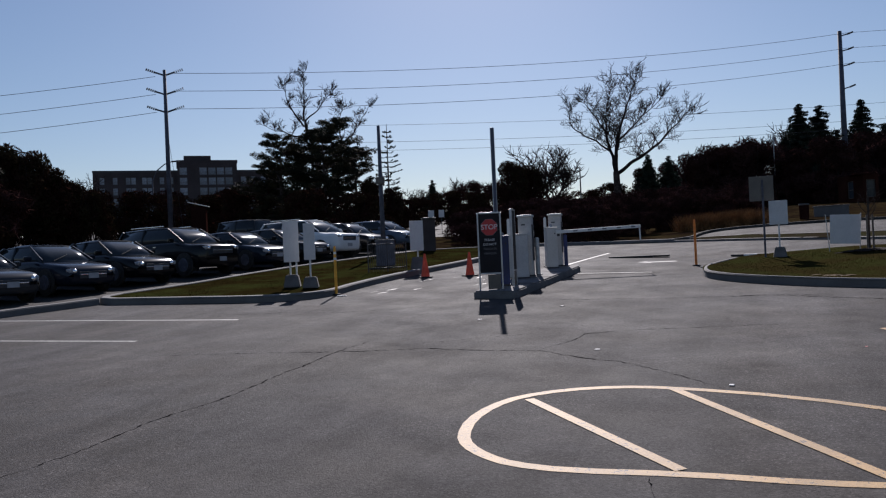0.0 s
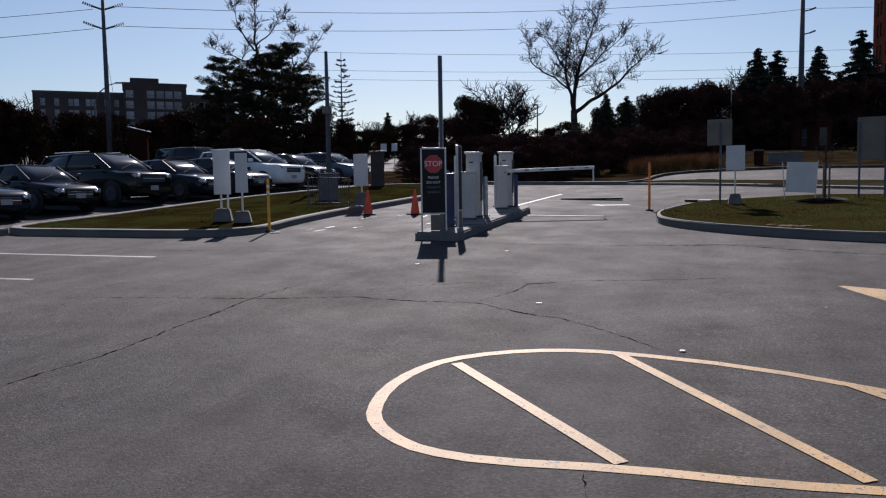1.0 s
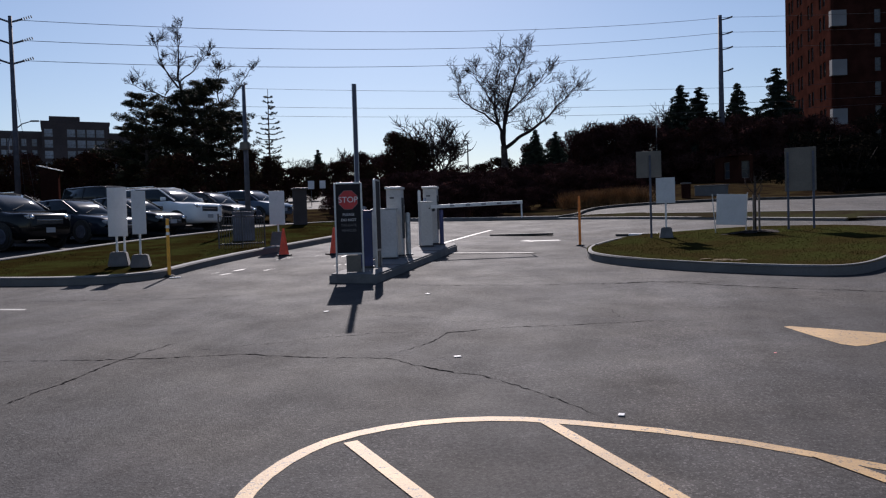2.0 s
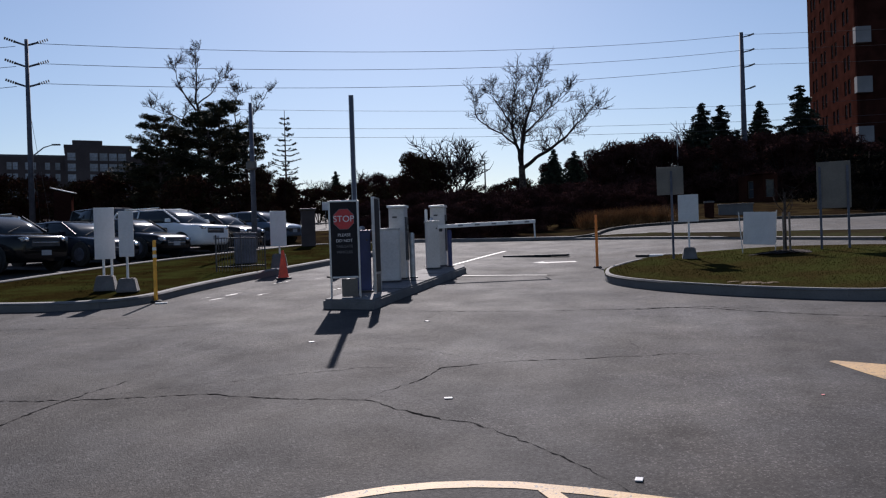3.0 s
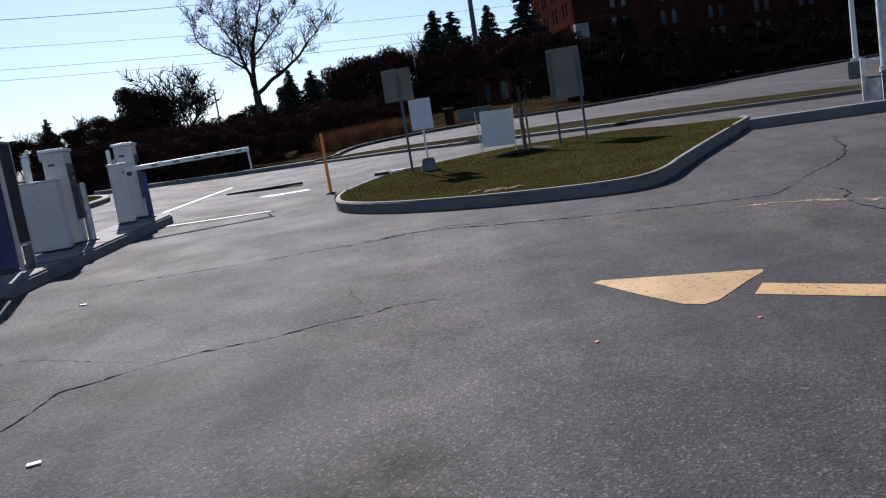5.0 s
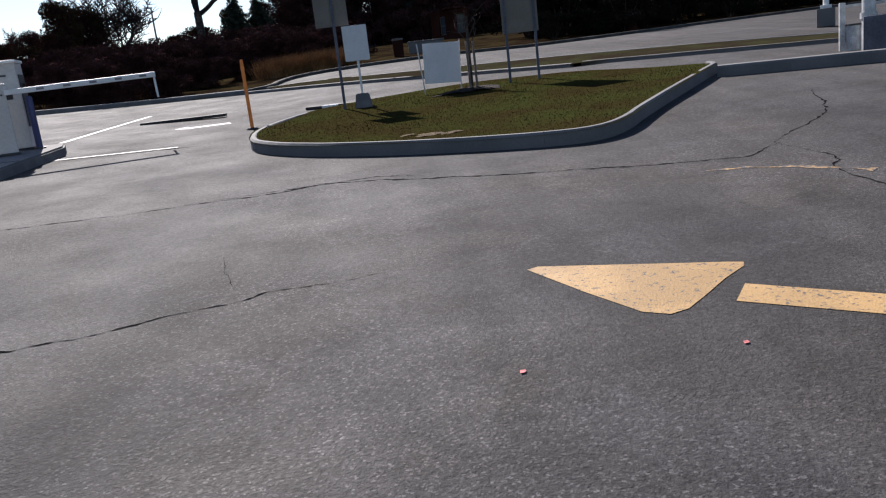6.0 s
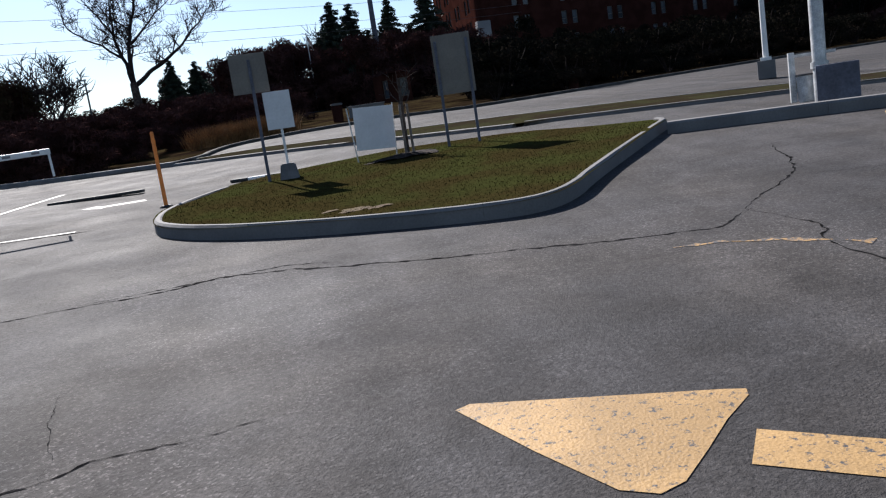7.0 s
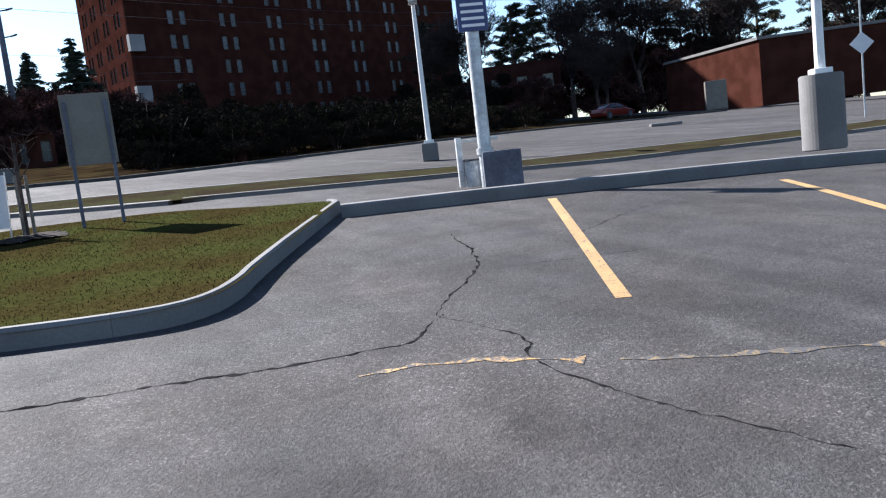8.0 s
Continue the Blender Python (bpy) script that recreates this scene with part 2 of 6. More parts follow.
M["glint_ball"] = material("headlight_glint_mirror", (0.85, 0.86, 0.88), 0.16, metal=1.0, vary=0.02, bump=0)
M["tail"] = material("red_lens", (0.35, 0.02, 0.02), 0.15, vary=0.05, bump=0)
M["wood"] = material("weathered_wood", (0.16, 0.125, 0.10), 0.85, vary=0.3, scale=6, fine=60, bump=0.4)
for key, colr in (("paint_black", (0.006, 0.0065, 0.008)), ("paint_navy", (0.010, 0.014, 0.024)), ("paint_grey", (0.03, 0.033, 0.038)), ("paint_silver", (0.42, 0.43, 0.45)), ("paint_white", (0.72, 0.73, 0.74)), ("paint_red", (0.11, 0.015, 0.011)), ("paint_blue", (0.09, 0.12, 0.17))):
    M[key] = material(key, colr, 0.2, vary=0.06, scale=1.5, fine=300, bump=0.0, coat=0.3, spec=0.1)


# ---- helpers for building ----
def slope(y):
    """The whole site climbs away from the start."""
    return 0.0619 * min(165.0, max(-40.0, y))


def height(x, y):
    """Ground level; the lot also rises to its right-hand side."""
    s = min(1.0, max(0.0, (x - 7.0) / 13.0))
    return 0.62 * s * s * (3 - 2 * s) + 0.022 * min(80.0, max(0.0, x - 22.0)) + slope(y)


def thing(name, label, category, loc=(0, 0, 0), rz=0.0, group=""):
    ob = new(name)
    ob.matrix_basis = pose(loc[0], loc[1], loc[2] + slope(loc[1]), 0, 0, rz)
    return tagged(ob, label, category, group)


def part(name, bm, mat, parent=None, label="", smooth=False, at=None):
    me = bpy.data.meshes.new(name)
    bm.normal_update()
    bm.to_mesh(me)
    bm.free()
    if smooth:
        for p in me.polygons:
            p.use_smooth = True
    me.materials.append(M[mat] if isinstance(mat, str) else mat)
    ob = new(name, me)
    ob.parent = parent
    if at is not None:
        ob.matrix_basis = at
    return tagged(ob, label)


def setting(name, bm, mat, label, category, kind="structure"):
    return tagged(part(name, bm, mat), label, category, "", kind)


def box(sx, sy, sz, x=0, y=0, z=0, bevel=0.01, rz=0.0, bm=None):
    """A bevelled box; z is its underside."""
    own = bmesh.new()
    bmesh.ops.create_cube(own, size=1, matrix=Matrix.Diagonal((sx, sy, sz, 1)))
    if bevel:
        bmesh.ops.bevel(own, geom=own.edges[:], offset=min(bevel, sx * 0.4, sy * 0.4, sz * 0.4), segments=2, affect="EDGES", profile=0.7)
    bmesh.ops.transform(own, matrix=pose(x, y, z + sz / 2, 0, 0, rz), verts=own.verts)
    if bm is None:
        return own
    merge(bm, own)
    return bm


def merge(bm, own):
    me = bpy.data.meshes.new("scratch")
    own.to_mesh(me)
    own.free()
    bm.from_mesh(me)
    bpy.data.meshes.remove(me)


def cyl(r0, r1, h, x=0, y=0, z=0, n=20, bevel=0.0, bm=None):
    own = bmesh.new()
    bmesh.ops.create_cone(own, cap_ends=True, segments=n, radius1=r0, radius2=r1, depth=h)
    if bevel:
        rim = [e for e in own.edges if abs(e.verts[0].co.z - e.verts[1].co.z) < 1e-5]
        bmesh.ops.bevel(own, geom=rim, offset=bevel, segments=2, affect="EDGES")
    bmesh.ops.translate(own, verts=own.verts, vec=(x, y, z + h / 2))
    if bm is None:
        return own
    merge(bm, own)
    return bm


def tube(bm, pts, radii, n=6, cap=True):
    """A tapered tube along points."""
    pts = [Vector(p) for p in pts]
    rings = []
    for i, p in enumerate(pts):
        d = (pts[min(i + 1, len(pts) - 1)] - pts[max(i - 1, 0)]).normalized()
        a = d.cross(Vector((0.31, 0.17, 0.93)))
        if a.length < 1e-3:
            a = d.cross(Vector((1, 0, 0)))
        a.normalize()
        c = d.cross(a)
        r = radii[i] if isinstance(radii, (list, tuple)) else radii
        rings.append([bm.verts.new(p + r * (math.cos(k * math.tau / n) * a + math.sin(k * math.tau / n) * c)) for k in range(n)])
    for q, s in zip(rings, rings[1:]):
        for k in range(n):
            bm.faces.new((q[k], q[(k + 1) % n], s[(k + 1) % n], s[k]))
    if cap and n > 2:
        bm.faces.new(rings[0][::-1])
        bm.faces.new(rings[-1])
    return bm


def resample(path, step, closed=False):
    pts = [Vector(p) for p in path] + ([Vector(path[0])] if closed else [])
    out = []
    for a, b in zip(pts, pts[1:]):
        k = max(1, round((b - a).length / step))
        out += [a.lerp(b, i / k) for i in range(k)]
    return out if closed else out + [pts[-1]]


def smooth_path(path, closed=False, rounds=2):
    """Corner cutting."""
    pts = [Vector(p) for p in path]
    for _ in range(rounds):
        q = [] if closed else [pts[0]]
        pairs = list(zip(pts, pts[1:] + pts[:1])) if closed else list(zip(pts, pts[1:]))
        for a, b in pairs:
            q += [a.lerp(b, 0.25), a.lerp(b, 0.75)]
        pts = q if closed else q + [pts[-1]]
    return pts


def sheet(outline, lift, lumps=0.0, cuts=1.0, bends=()):
    """A filled outline laid on the ground at the given height over it."""
    bm = bmesh.new()
    bm.faces.new([bm.verts.new((p[0], p[1], 0)) for p in outline])
    bmesh.ops.triangulate(bm, faces=bm.faces[:])
    xs, ys = [p[0] for p in outline], [p[1] for p in outline]
    for axis, lo, hi in ((0, min(xs), max(xs)), (1, min(ys), max(ys))):
        k = lo + cuts
        while k < hi:
            co = (k, 0, 0) if axis == 0 else (0, k, 0)
            bmesh.ops.bisect_plane(bm, geom=bm.verts[:] + bm.edges[:] + bm.faces[:], plane_co=co, plane_no=(1, 0, 0) if axis == 0 else (0, 1, 0))
            k += cuts
    for k in bends:
        bmesh.ops.bisect_plane(bm, geom=bm.verts[:] + bm.edges[:] + bm.faces[:], plane_co=(k, 0, 0), plane_no=(1, 0, 0))
    for v in bm.verts:
        v.co.z = height(v.co.x, v.co.y) + lift + (lumps * noise.noise(Vector((v.co.x * 0.5, v.co.y * 0.5, 3))) if lumps else 0)
    for f in bm.faces:
        if f.normal.z < 0:
            f.normal_flip()
    return bm


def ribbon(path, width, lift=0.004, jitter=0.0, seed=1, taper=False):
    """A flat strip along a path on the ground."""
    rnd = random.Random(seed)
    pts = [Vector((p[0], p[1])) for p in path]
    bm = bmesh.new()
    prev = None
    for i, p in enumerate(pts):
        d = (pts[min(i + 1, len(pts) - 1)] - pts[max(i - 1, 0)]).normalized()
        nrm = Vector((-d.y, d.x))
        w = width * (rnd.choice((0.15, 0.35, 0.6, 0.9, 1.5)) * rnd.uniform(0.7, 1.2) if jitter else 1)
        if taper:
            w *= min(1, 0.2 + 3 * min(i, len(pts) - 1 - i) / len(pts))
        c = p + nrm * rnd.uniform(-jitter, jitter)
        pair = [bm.verts.new((q.x, q.y, height(q.x, q.y) + lift)) for q in (c - nrm * w / 2, c + nrm * w / 2)]
        if prev:
            bm.faces.new((prev[0], pair[0], pair[1], prev[1]))
        prev = pair
    for f in bm.faces:
        f.normal_update()
        if f.normal.z < 0:
            f.normal_flip()
    return bm


def kerb(name, path, label, width=0.22, rise=0.16, closed=False, piece=2.4, mat="concrete"):
    """A cast kerb in lengths with open joints; the path is its street side, the kerb lies to its left."""
    owner = tagged(new(name), label, "kerb", "", "structure")
    pts = [Vector((p[0], p[1])) for p in resample(path, 0.3, closed)]
    if closed:
        pts.append(pts[0])
    per = max(2, round(piece / 0.3))
    for s in range(0, len(pts) - 1, per):
        run = list(range(s, min(s + per, len(pts) - 1) + 1))
        bm = bmesh.new()
        rings = []
        for i in run:
            d = (pts[min(i + 1, len(pts) - 1)] - pts[max(i - 1, 0)]).normalized()
            if closed and i in (0, len(pts) - 1):
                d = (pts[1] - pts[-2]).normalized()
            nrm = Vector((-d.y, d.x))
            shift = 0.0015 if i == run[0] else -0.0015 if i == run[-1] else 0
            p = pts[i] + d * shift
            wob = 0.006 * noise.noise(Vector((p.x * 1.7, p.y * 1.7, 0)))
            ring = []
            for across, z in ((0, -0.08), (0.012 + wob, rise - 0.03), (0.04 + wob, rise + wob * 0.4), (width - 0.02, rise + wob * 0.4), (width, rise - 0.02), (width, -0.08)):
                q = p + nrm * across
                ring.append(bm.verts.new((q.x, q.y, height(q.x, q.y) + z)))
            rings.append(ring)
        for a, b in zip(rings, rings[1:]):
            for k in range(5):
                bm.faces.new((a[k], a[k + 1], b[k + 1], b[k]))
        bm.faces.new(rings[0])
        bm.faces.new(rings[-1][::-1])
        bmesh.ops.recalc_face_normals(bm, faces=bm.faces[:])
        part("kerb_length", bm, mat, owner)
    return owner


def text_on(body, size, parent, m, mat, name="lettering", align="CENTER"):
    cu = bpy.data.curves.new(name, "FONT")
    cu.body, cu.size, cu.align_x, cu.align_y, cu.extrude = body, size, align, "CENTER", 0.002
    tmp = bpy.data.objects.new("scratch", cu)
    scene.collection.objects.link(tmp)
    dg = bpy.context.evaluated_depsgraph_get()
    me = bpy.data.meshes.new_from_object(tmp.evaluated_get(dg))
    bpy.data.objects.remove(tmp)
    me.materials.clear()
    whole = bmesh.new()
    whole.from_mesh(me)
    bpy.data.meshes.remove(me)
    left = set(whole.faces)
    while left:
        stack, piece = [next(iter(sorted(left, key=lambda f: f.index)))], set()
        while stack:
            f = stack.pop()
            if f in piece:
                continue
            piece.add(f)
            for e in f.edges:
                stack += [q for q in e.link_faces if q not in piece]
        left -= piece
        own, seen = bmesh.new(), {}
        for f in sorted(piece, key=lambda q: q.index):
            for v in f.verts:
                if v not in seen:
                    seen[v] = own.verts.new(v.co)
            own.faces.new([seen[v] for v in f.verts])
        part("letter", own, mat, parent, at=m)
    whole.free()


# ---- ground ----
def steps(*runs):
    out = []
    for a, b, k in runs:
        out += [a + (b - a) * i / k for i in range(k)]
    return out + [runs[-1][1]]


bm = bmesh.new()
gx = steps((-3000, -200, 4), (-200, -20, 9), (-20, 5, 10), (5, 22, 34), (22, 62, 8), (62, 102, 4), (102, 200, 3), (200, 3000, 4))
gy = steps((-3000, -200, 4), (-200, -40, 4), (-40, 40, 16), (40, 165, 5), (165, 300, 2), (300, 3000, 4))
rows_ = [[bm.verts.new((x, y, height(x, y))) for x in gx] for y in gy]
for a, b in zip(rows_, rows_[1:]):
    for k in range(len(gx) - 1):
        bm.faces.new((a[k], a[k + 1], b[k + 1], b[k]))
setting("ground", bm, "asphalt", "worn grey asphalt of the parking lot and roads", "ground")

# left grass strip between the parked cars and the entry lane
STRIP = smooth_path([(-9.3, 19.25), (-6.5, 18.55), (-4.5, 18.0), (-3.3, 18.1), (-2.65, 18.8), (-2.25, 20.4), (-1.2, 23.0), (0.9, 27.1), (2.7, 31.0), (3.2, 33.2), (2.6, 35.0), (1.2, 36.0), (-1.0, 35.4), (-3.3, 32.0), (-5.4, 28.6), (-6.7, 25.4), (-7.7, 22.3)], True, 2)
kerb("kerb_entry_strip", STRIP, "pale concrete kerb round a narrow grass strip", closed=True)
setting("grass_strip", sheet(STRIP, 0.125, 0.03), "turf_dark", "patchy brown-green winter grass strip inside a kerb", "grass")
kerb("kerb_lot_edge", [(-16.0, 10.0), (-10.2, 17.0), (-8.6, 19.15)], "pale concrete kerb along the lot edge", closed=False)

# right island with the signs
ISLE = smooth_path([(6.45, 19.3), (6.55, 18.3), (7.05, 17.32), (7.93, 16.22), (8.88, 15.2), (9.58, 14.62), (10.25, 14.72), (11.3, 15.45), (14.2, 17.08), (15.05, 17.55), (14.7, 18.6), (13.6, 21.0), (12.3, 22.6), (10.4, 23.2), (8.6, 22.6), (7.1, 20.9)], True, 2)
turn_ = max(range(len(ISLE)), key=lambda k: ISLE[k].x)
left_ = min(range(len(ISLE)), key=lambda k: abs(ISLE[k].x - 8.6) + (99 if ISLE[k].y < 20 else 0))
ring_ = ISLE[left_:] + ISLE[:left_]
cut_ = (turn_ - left_) % len(ISLE)
kerb("kerb_island", ring_[:cut_ + 1], "broad pale concrete kerb curving round a grass island", width=0.12, rise=0.185, piece=4.5)
kerb("kerb_island_back", ring_[cut_:] + ring_[:1], "sunken kerb edge hidden behind the island's turf", width=0.12, rise=0.12)
setting("grass_island", sheet(ISLE, 0.16, 0.05, 0.6), "grass", "patchy green and brown turf on the kerbed island", "grass")
kerb("kerb_stalls", [(14.25, 16.95), (17.3, 12.95), (19.5, 10.4), (24.1, 4.4), (40.1, -16.3)], "long straight concrete kerb at the head of the stalls", width=0.2, rise=0.19)

# strip between the exit road and the far lot
MID = [(2.6, 37.2), (5.4, 36.2), (8.2, 35.2), (10.2, 33.2), (12.2, 30.0), (13.5, 26.9), (14.6, 24.3), (15.35, 22.6)]
near_edge = smooth_path(MID, False, 2)
back_front = smooth_path([(15.7, 22.6), (17.1, 20.2), (18.7, 18.0), (21.0, 16.5), (24.0, 14.7), (27.0, 12.9), (31.2, 11.0), (41.0, 6.6)], False, 1)
far_edge = smooth_path([(10.9, 33.9), (12.3, 33.2), (14.3, 29.3), (16.8, 25.3), (19.2, 21.6), (21.5, 19.4), (24.3, 17.6), (28.5, 15.1), (33.0, 12.8), (42.0, 8.6)], False, 1)
kerb("kerb_median", [p for p in near_edge if p.x > 9.0], "dark weathered kerb along the far side of the road", width=0.2, rise=0.085, mat="concrete_dark")
kerb("kerb_median_front", back_front, "low pale kerb in front of the grass median", width=0.14, rise=0.085, mat="concrete")
kerb("kerb_median_back", far_edge[::-1], "weathered kerb behind a thin grass median", width=0.16, rise=0.09, mat="concrete")
setting("grass_median", sheet([(p.x, p.y) for p in near_edge if p.x > 10.6] + [(p.x, p.y) for p in back_front] + [(p.x, p.y) for p in far_edge[::-1]], 0.08, 0.02, 2.0), "median_turf", "thin dry grass median between two roads", "grass")
kerb("kerb_verge", [p for p in near_edge if p.x < 10.2], "dark kerb where the wooded verge begins", width=0.25, rise=0.15, mat="concrete_dark")
# Past x = 22 the sheet's dark colour stands for shade on asphalt.
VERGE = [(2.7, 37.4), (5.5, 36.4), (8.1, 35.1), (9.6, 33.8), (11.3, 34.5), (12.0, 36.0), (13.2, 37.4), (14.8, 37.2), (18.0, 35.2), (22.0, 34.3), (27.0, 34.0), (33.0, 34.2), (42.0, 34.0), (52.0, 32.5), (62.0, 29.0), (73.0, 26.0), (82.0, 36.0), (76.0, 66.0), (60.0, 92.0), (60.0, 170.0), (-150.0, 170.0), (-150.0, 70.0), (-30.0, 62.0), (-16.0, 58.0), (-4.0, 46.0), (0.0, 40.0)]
setting("verge", sheet(VERGE, 0.03, 0.0, 500.0, [5 + 0.5 * k for k in range(35)] + [102.0]), "verge", "brown leaf-strewn verge under the trees, dark colour also standing for shade", "ground")
# Past x = 22 this kerb follows the edge of that shade.
kerb("kerb_far_lot", smooth_path([(10.2, 33.9), (11.3, 34.4), (12.0, 35.9), (13.2, 37.3), (14.8, 37.1), (18.0, 35.1), (22.0, 34.2), (27.0, 33.9), (33.0, 34.1), (42.0, 33.9), (52.0, 32.4), (62.0, 28.9), (73.0, 25.9)], False, 1), "weathered kerb between the far lot and the shrub bed", width=0.2, rise=0.12, mat="kerb_dark")


# ---- road markings ----
U_GATE = Vector((0.39, 0.92)).normalized()


def marking(name, bm, mat, label):
    return setting(name, bm, mat, label, "road marking")


hatch = smooth_path([(4.25, 6.75), (3.4, 7.58), (2.33, 8.18), (1.8, 8.31), (1.25, 8.28), (0.74, 8.08), (0.42, 7.74), (0.19, 7.28), (0.10, 6.8), (0.13, 6.5), (0.26, 6.22), (0.45, 5.99), (0.85, 5.79), (1.69, 5.6), (2.48, 5.32), (3.2, 5.15)], False, 1)
marking("hatch_outline", ribbon(resample(hatch, 0.15), 0.115), "yellow", "worn yellow outline of a painted traffic island")
marking("hatch_bar", ribbon(resample([(0.82, 7.95), (1.68, 5.68)], 0.2), 0.11, 0.007), "yellow", "worn yellow diagonal hatch bar on asphalt")
marking("hatch_bar", ribbon(resample([(2.36, 8.1), (3.05, 5.3)], 0.2), 0.11, 0.007), "yellow", "worn yellow diagonal hatch bar on asphalt")
marking("hatch_bar", ribbon(resample([(3.95, 7.05), (4.7, 4.75)], 0.2), 0.11, 0.007), "yellow", "worn yellow diagonal hatch bar on asphalt")
marking("hatch_outline", ribbon(resample([(4.25, 6.75), (6.2, 5.0)], 0.2), 0.115), "yellow", "worn yellow outline of a painted traffic island")
marking("hatch_outline", ribbon(resample([(3.2, 5.17), (4.7, 4.75), (6.0, 4.4)], 0.2), 0.115), "yellow", "worn yellow outline of a painted traffic island")
marking("arrow_head", sheet([(6.23, 11.09), (6.24, 10.5), (6.27, 10.05), (6.36, 9.93), (6.49, 9.93), (6.73, 10.03), (7.0, 10.15), (7.26, 10.24), (7.31, 10.29), (7.24, 10.36), (6.32, 11.1)], 0.004, 0, 0.3), "yellow", "worn yellow painted arrow head on asphalt")
arrow_bar = ribbon(resample([(6.88, 9.93), (7.14, 9.53), (8.55, 7.35)], 0.25), 0.30)
marking("arrow_bar", arrow_bar, "yellow", "worn yellow painted arrow shaft on asphalt")
for a, b in (((15.82, 14.23), (11.28, 11.42)), ((17.36, 11.36), (12.7, 8.4)), ((19.2, 8.5), (14.6, 5.5)), ((21.1, 5.7), (16.5, 2.7)), ((23.0, 2.9), (18.4, -0.1))):
    marking("stall_line", ribbon(resample([a, b], 0.4), 0.13), "yellow", "yellow painted stall line")
marking("faded_line", ribbon(resample([(9.15, 12.35), (9.45, 12.14), (9.7, 11.75), (9.82, 11.4), (9.9, 11.15)], 0.1), 0.09, 0.004, 0.015), "yellow_faded", "nearly worn-off yellow line on asphalt")
marking("faded_line", ribbon(resample([(9.98, 10.95), (10.22, 10.44), (10.63, 9.73), (11.5, 8.2)], 0.1), 0.09, 0.004, 0.015), "yellow_ghost", "nearly worn-off yellow line on asphalt")
for a, b in (((-12.0, 17.35), (-4.1, 15.15)), ((-12.0, 14.85), (-5.25, 13.0))):
    marking("stall_line", ribbon(resample([a, b], 0.5), 0.11), "white_line", "thin pale stall line on asphalt")
marking("lane_line", ribbon(resample([(3.98, 24.9), (5.55, 28.0), (6.4, 29.6)], 0.4), 0.12), "white_line", "white lane line behind the barrier")
marking("stop_line", ribbon(resample([(3.7, 21.75), (5.7, 21.1)], 0.3), 0.10, 0.006), "white_line", "worn white stop line")
marking("saw_cut", ribbon(resample([(3.6, 21.62), (6.3, 20.75)], 0.2), 0.05, 0.006, 0.01), "crack", "dark saw cut across the exit lane")
marking("lane_arrow", sheet([(6.2, 24.6), (6.55, 24.2), (6.55, 24.35), (7.4, 24.3), (7.4, 24.6), (6.55, 24.62), (6.55, 24.85)], 0.006), "white_line", "worn white painted lane arrow")
for (ax_, ay_), (bx_, by_) in (((5.85, 27.1), (7.7, 26.2)), ((9.3, 24.75), (10.5, 23.6))):
    t = thing("speed_hump", "low black rubber speed hump across the lane", "speed hump", ((ax_ + bx_) / 2, (ay_ + by_) / 2, height((ax_ + bx_) / 2, 0.0)), math.degrees(math.atan2(by_ - ay_, bx_ - ax_)), "speed humps")
    long_ = math.hypot(bx_ - ax_, by_ - ay_)
    for k in range(4):
        part("hump_section", box(long_ / 4 - 0.01, 0.28, 0.07, long_ * (k - 1.5) / 4, 0, 0.0, 0.025), "reflect" if ax_ > 9 and k in (1, 3) else "rubber", t)
for x, y in ((5.35, 9.83), (6.36, 9.44)):
    marking("spray_mark", sheet([(x - 0.02, y - 0.012), (x + 0.004, y - 0.016), (x + 0.017, y - 0.006), (x + 0.02, y + 0.01), (x - 0.006, y + 0.015)], 0.007), "red_mark", "small pinkish red spray paint mark on asphalt")
for k, (x, y) in enumerate(((2.03, 10.44), (2.99, 8.15), (2.27, 15.0), (0.6, 13.7), (-2.73, 18.85))):
    b_ = box(0.075, 0.05, 0.01, 0, 0, 0, 0.004, 25 * k)
    ob = part("paper_scrap", b_, "plate", None, "", at=pose(x, y, height(x, y) + 0.001, 0, 0, 40 * k))
    tagged(ob, "small pale scrap of litter lying on asphalt", "litter", "litter on the lot")

# short pale streaks along the entry lane
rnd = random.Random(31)
for k in range(12):
    x, y = -2.0 + 3.6 * rnd.random(), 18.6 + 3.6 * rnd.random()
    x += 0.35 * (y - 20)
    long_ = rnd.uniform(0.25, 0.9)
    a_ = radians(62 + rnd.uniform(-9, 9))
    if abs((x - 1.07) * U_GATE.y - (y - 16.72) * U_GATE.x) < 0.75 or x < -1.9 + 0.4 * (y - 19):
        continue
    marking("pale_streak", ribbon(resample([(x, y), (x + long_ * math.cos(a_), y + long_ * math.sin(a_))], 0.08), rnd.uniform(0.04, 0.09), 0.005, 0.012, 60 + k, True), "white_line", "pale ragged streak on asphalt")

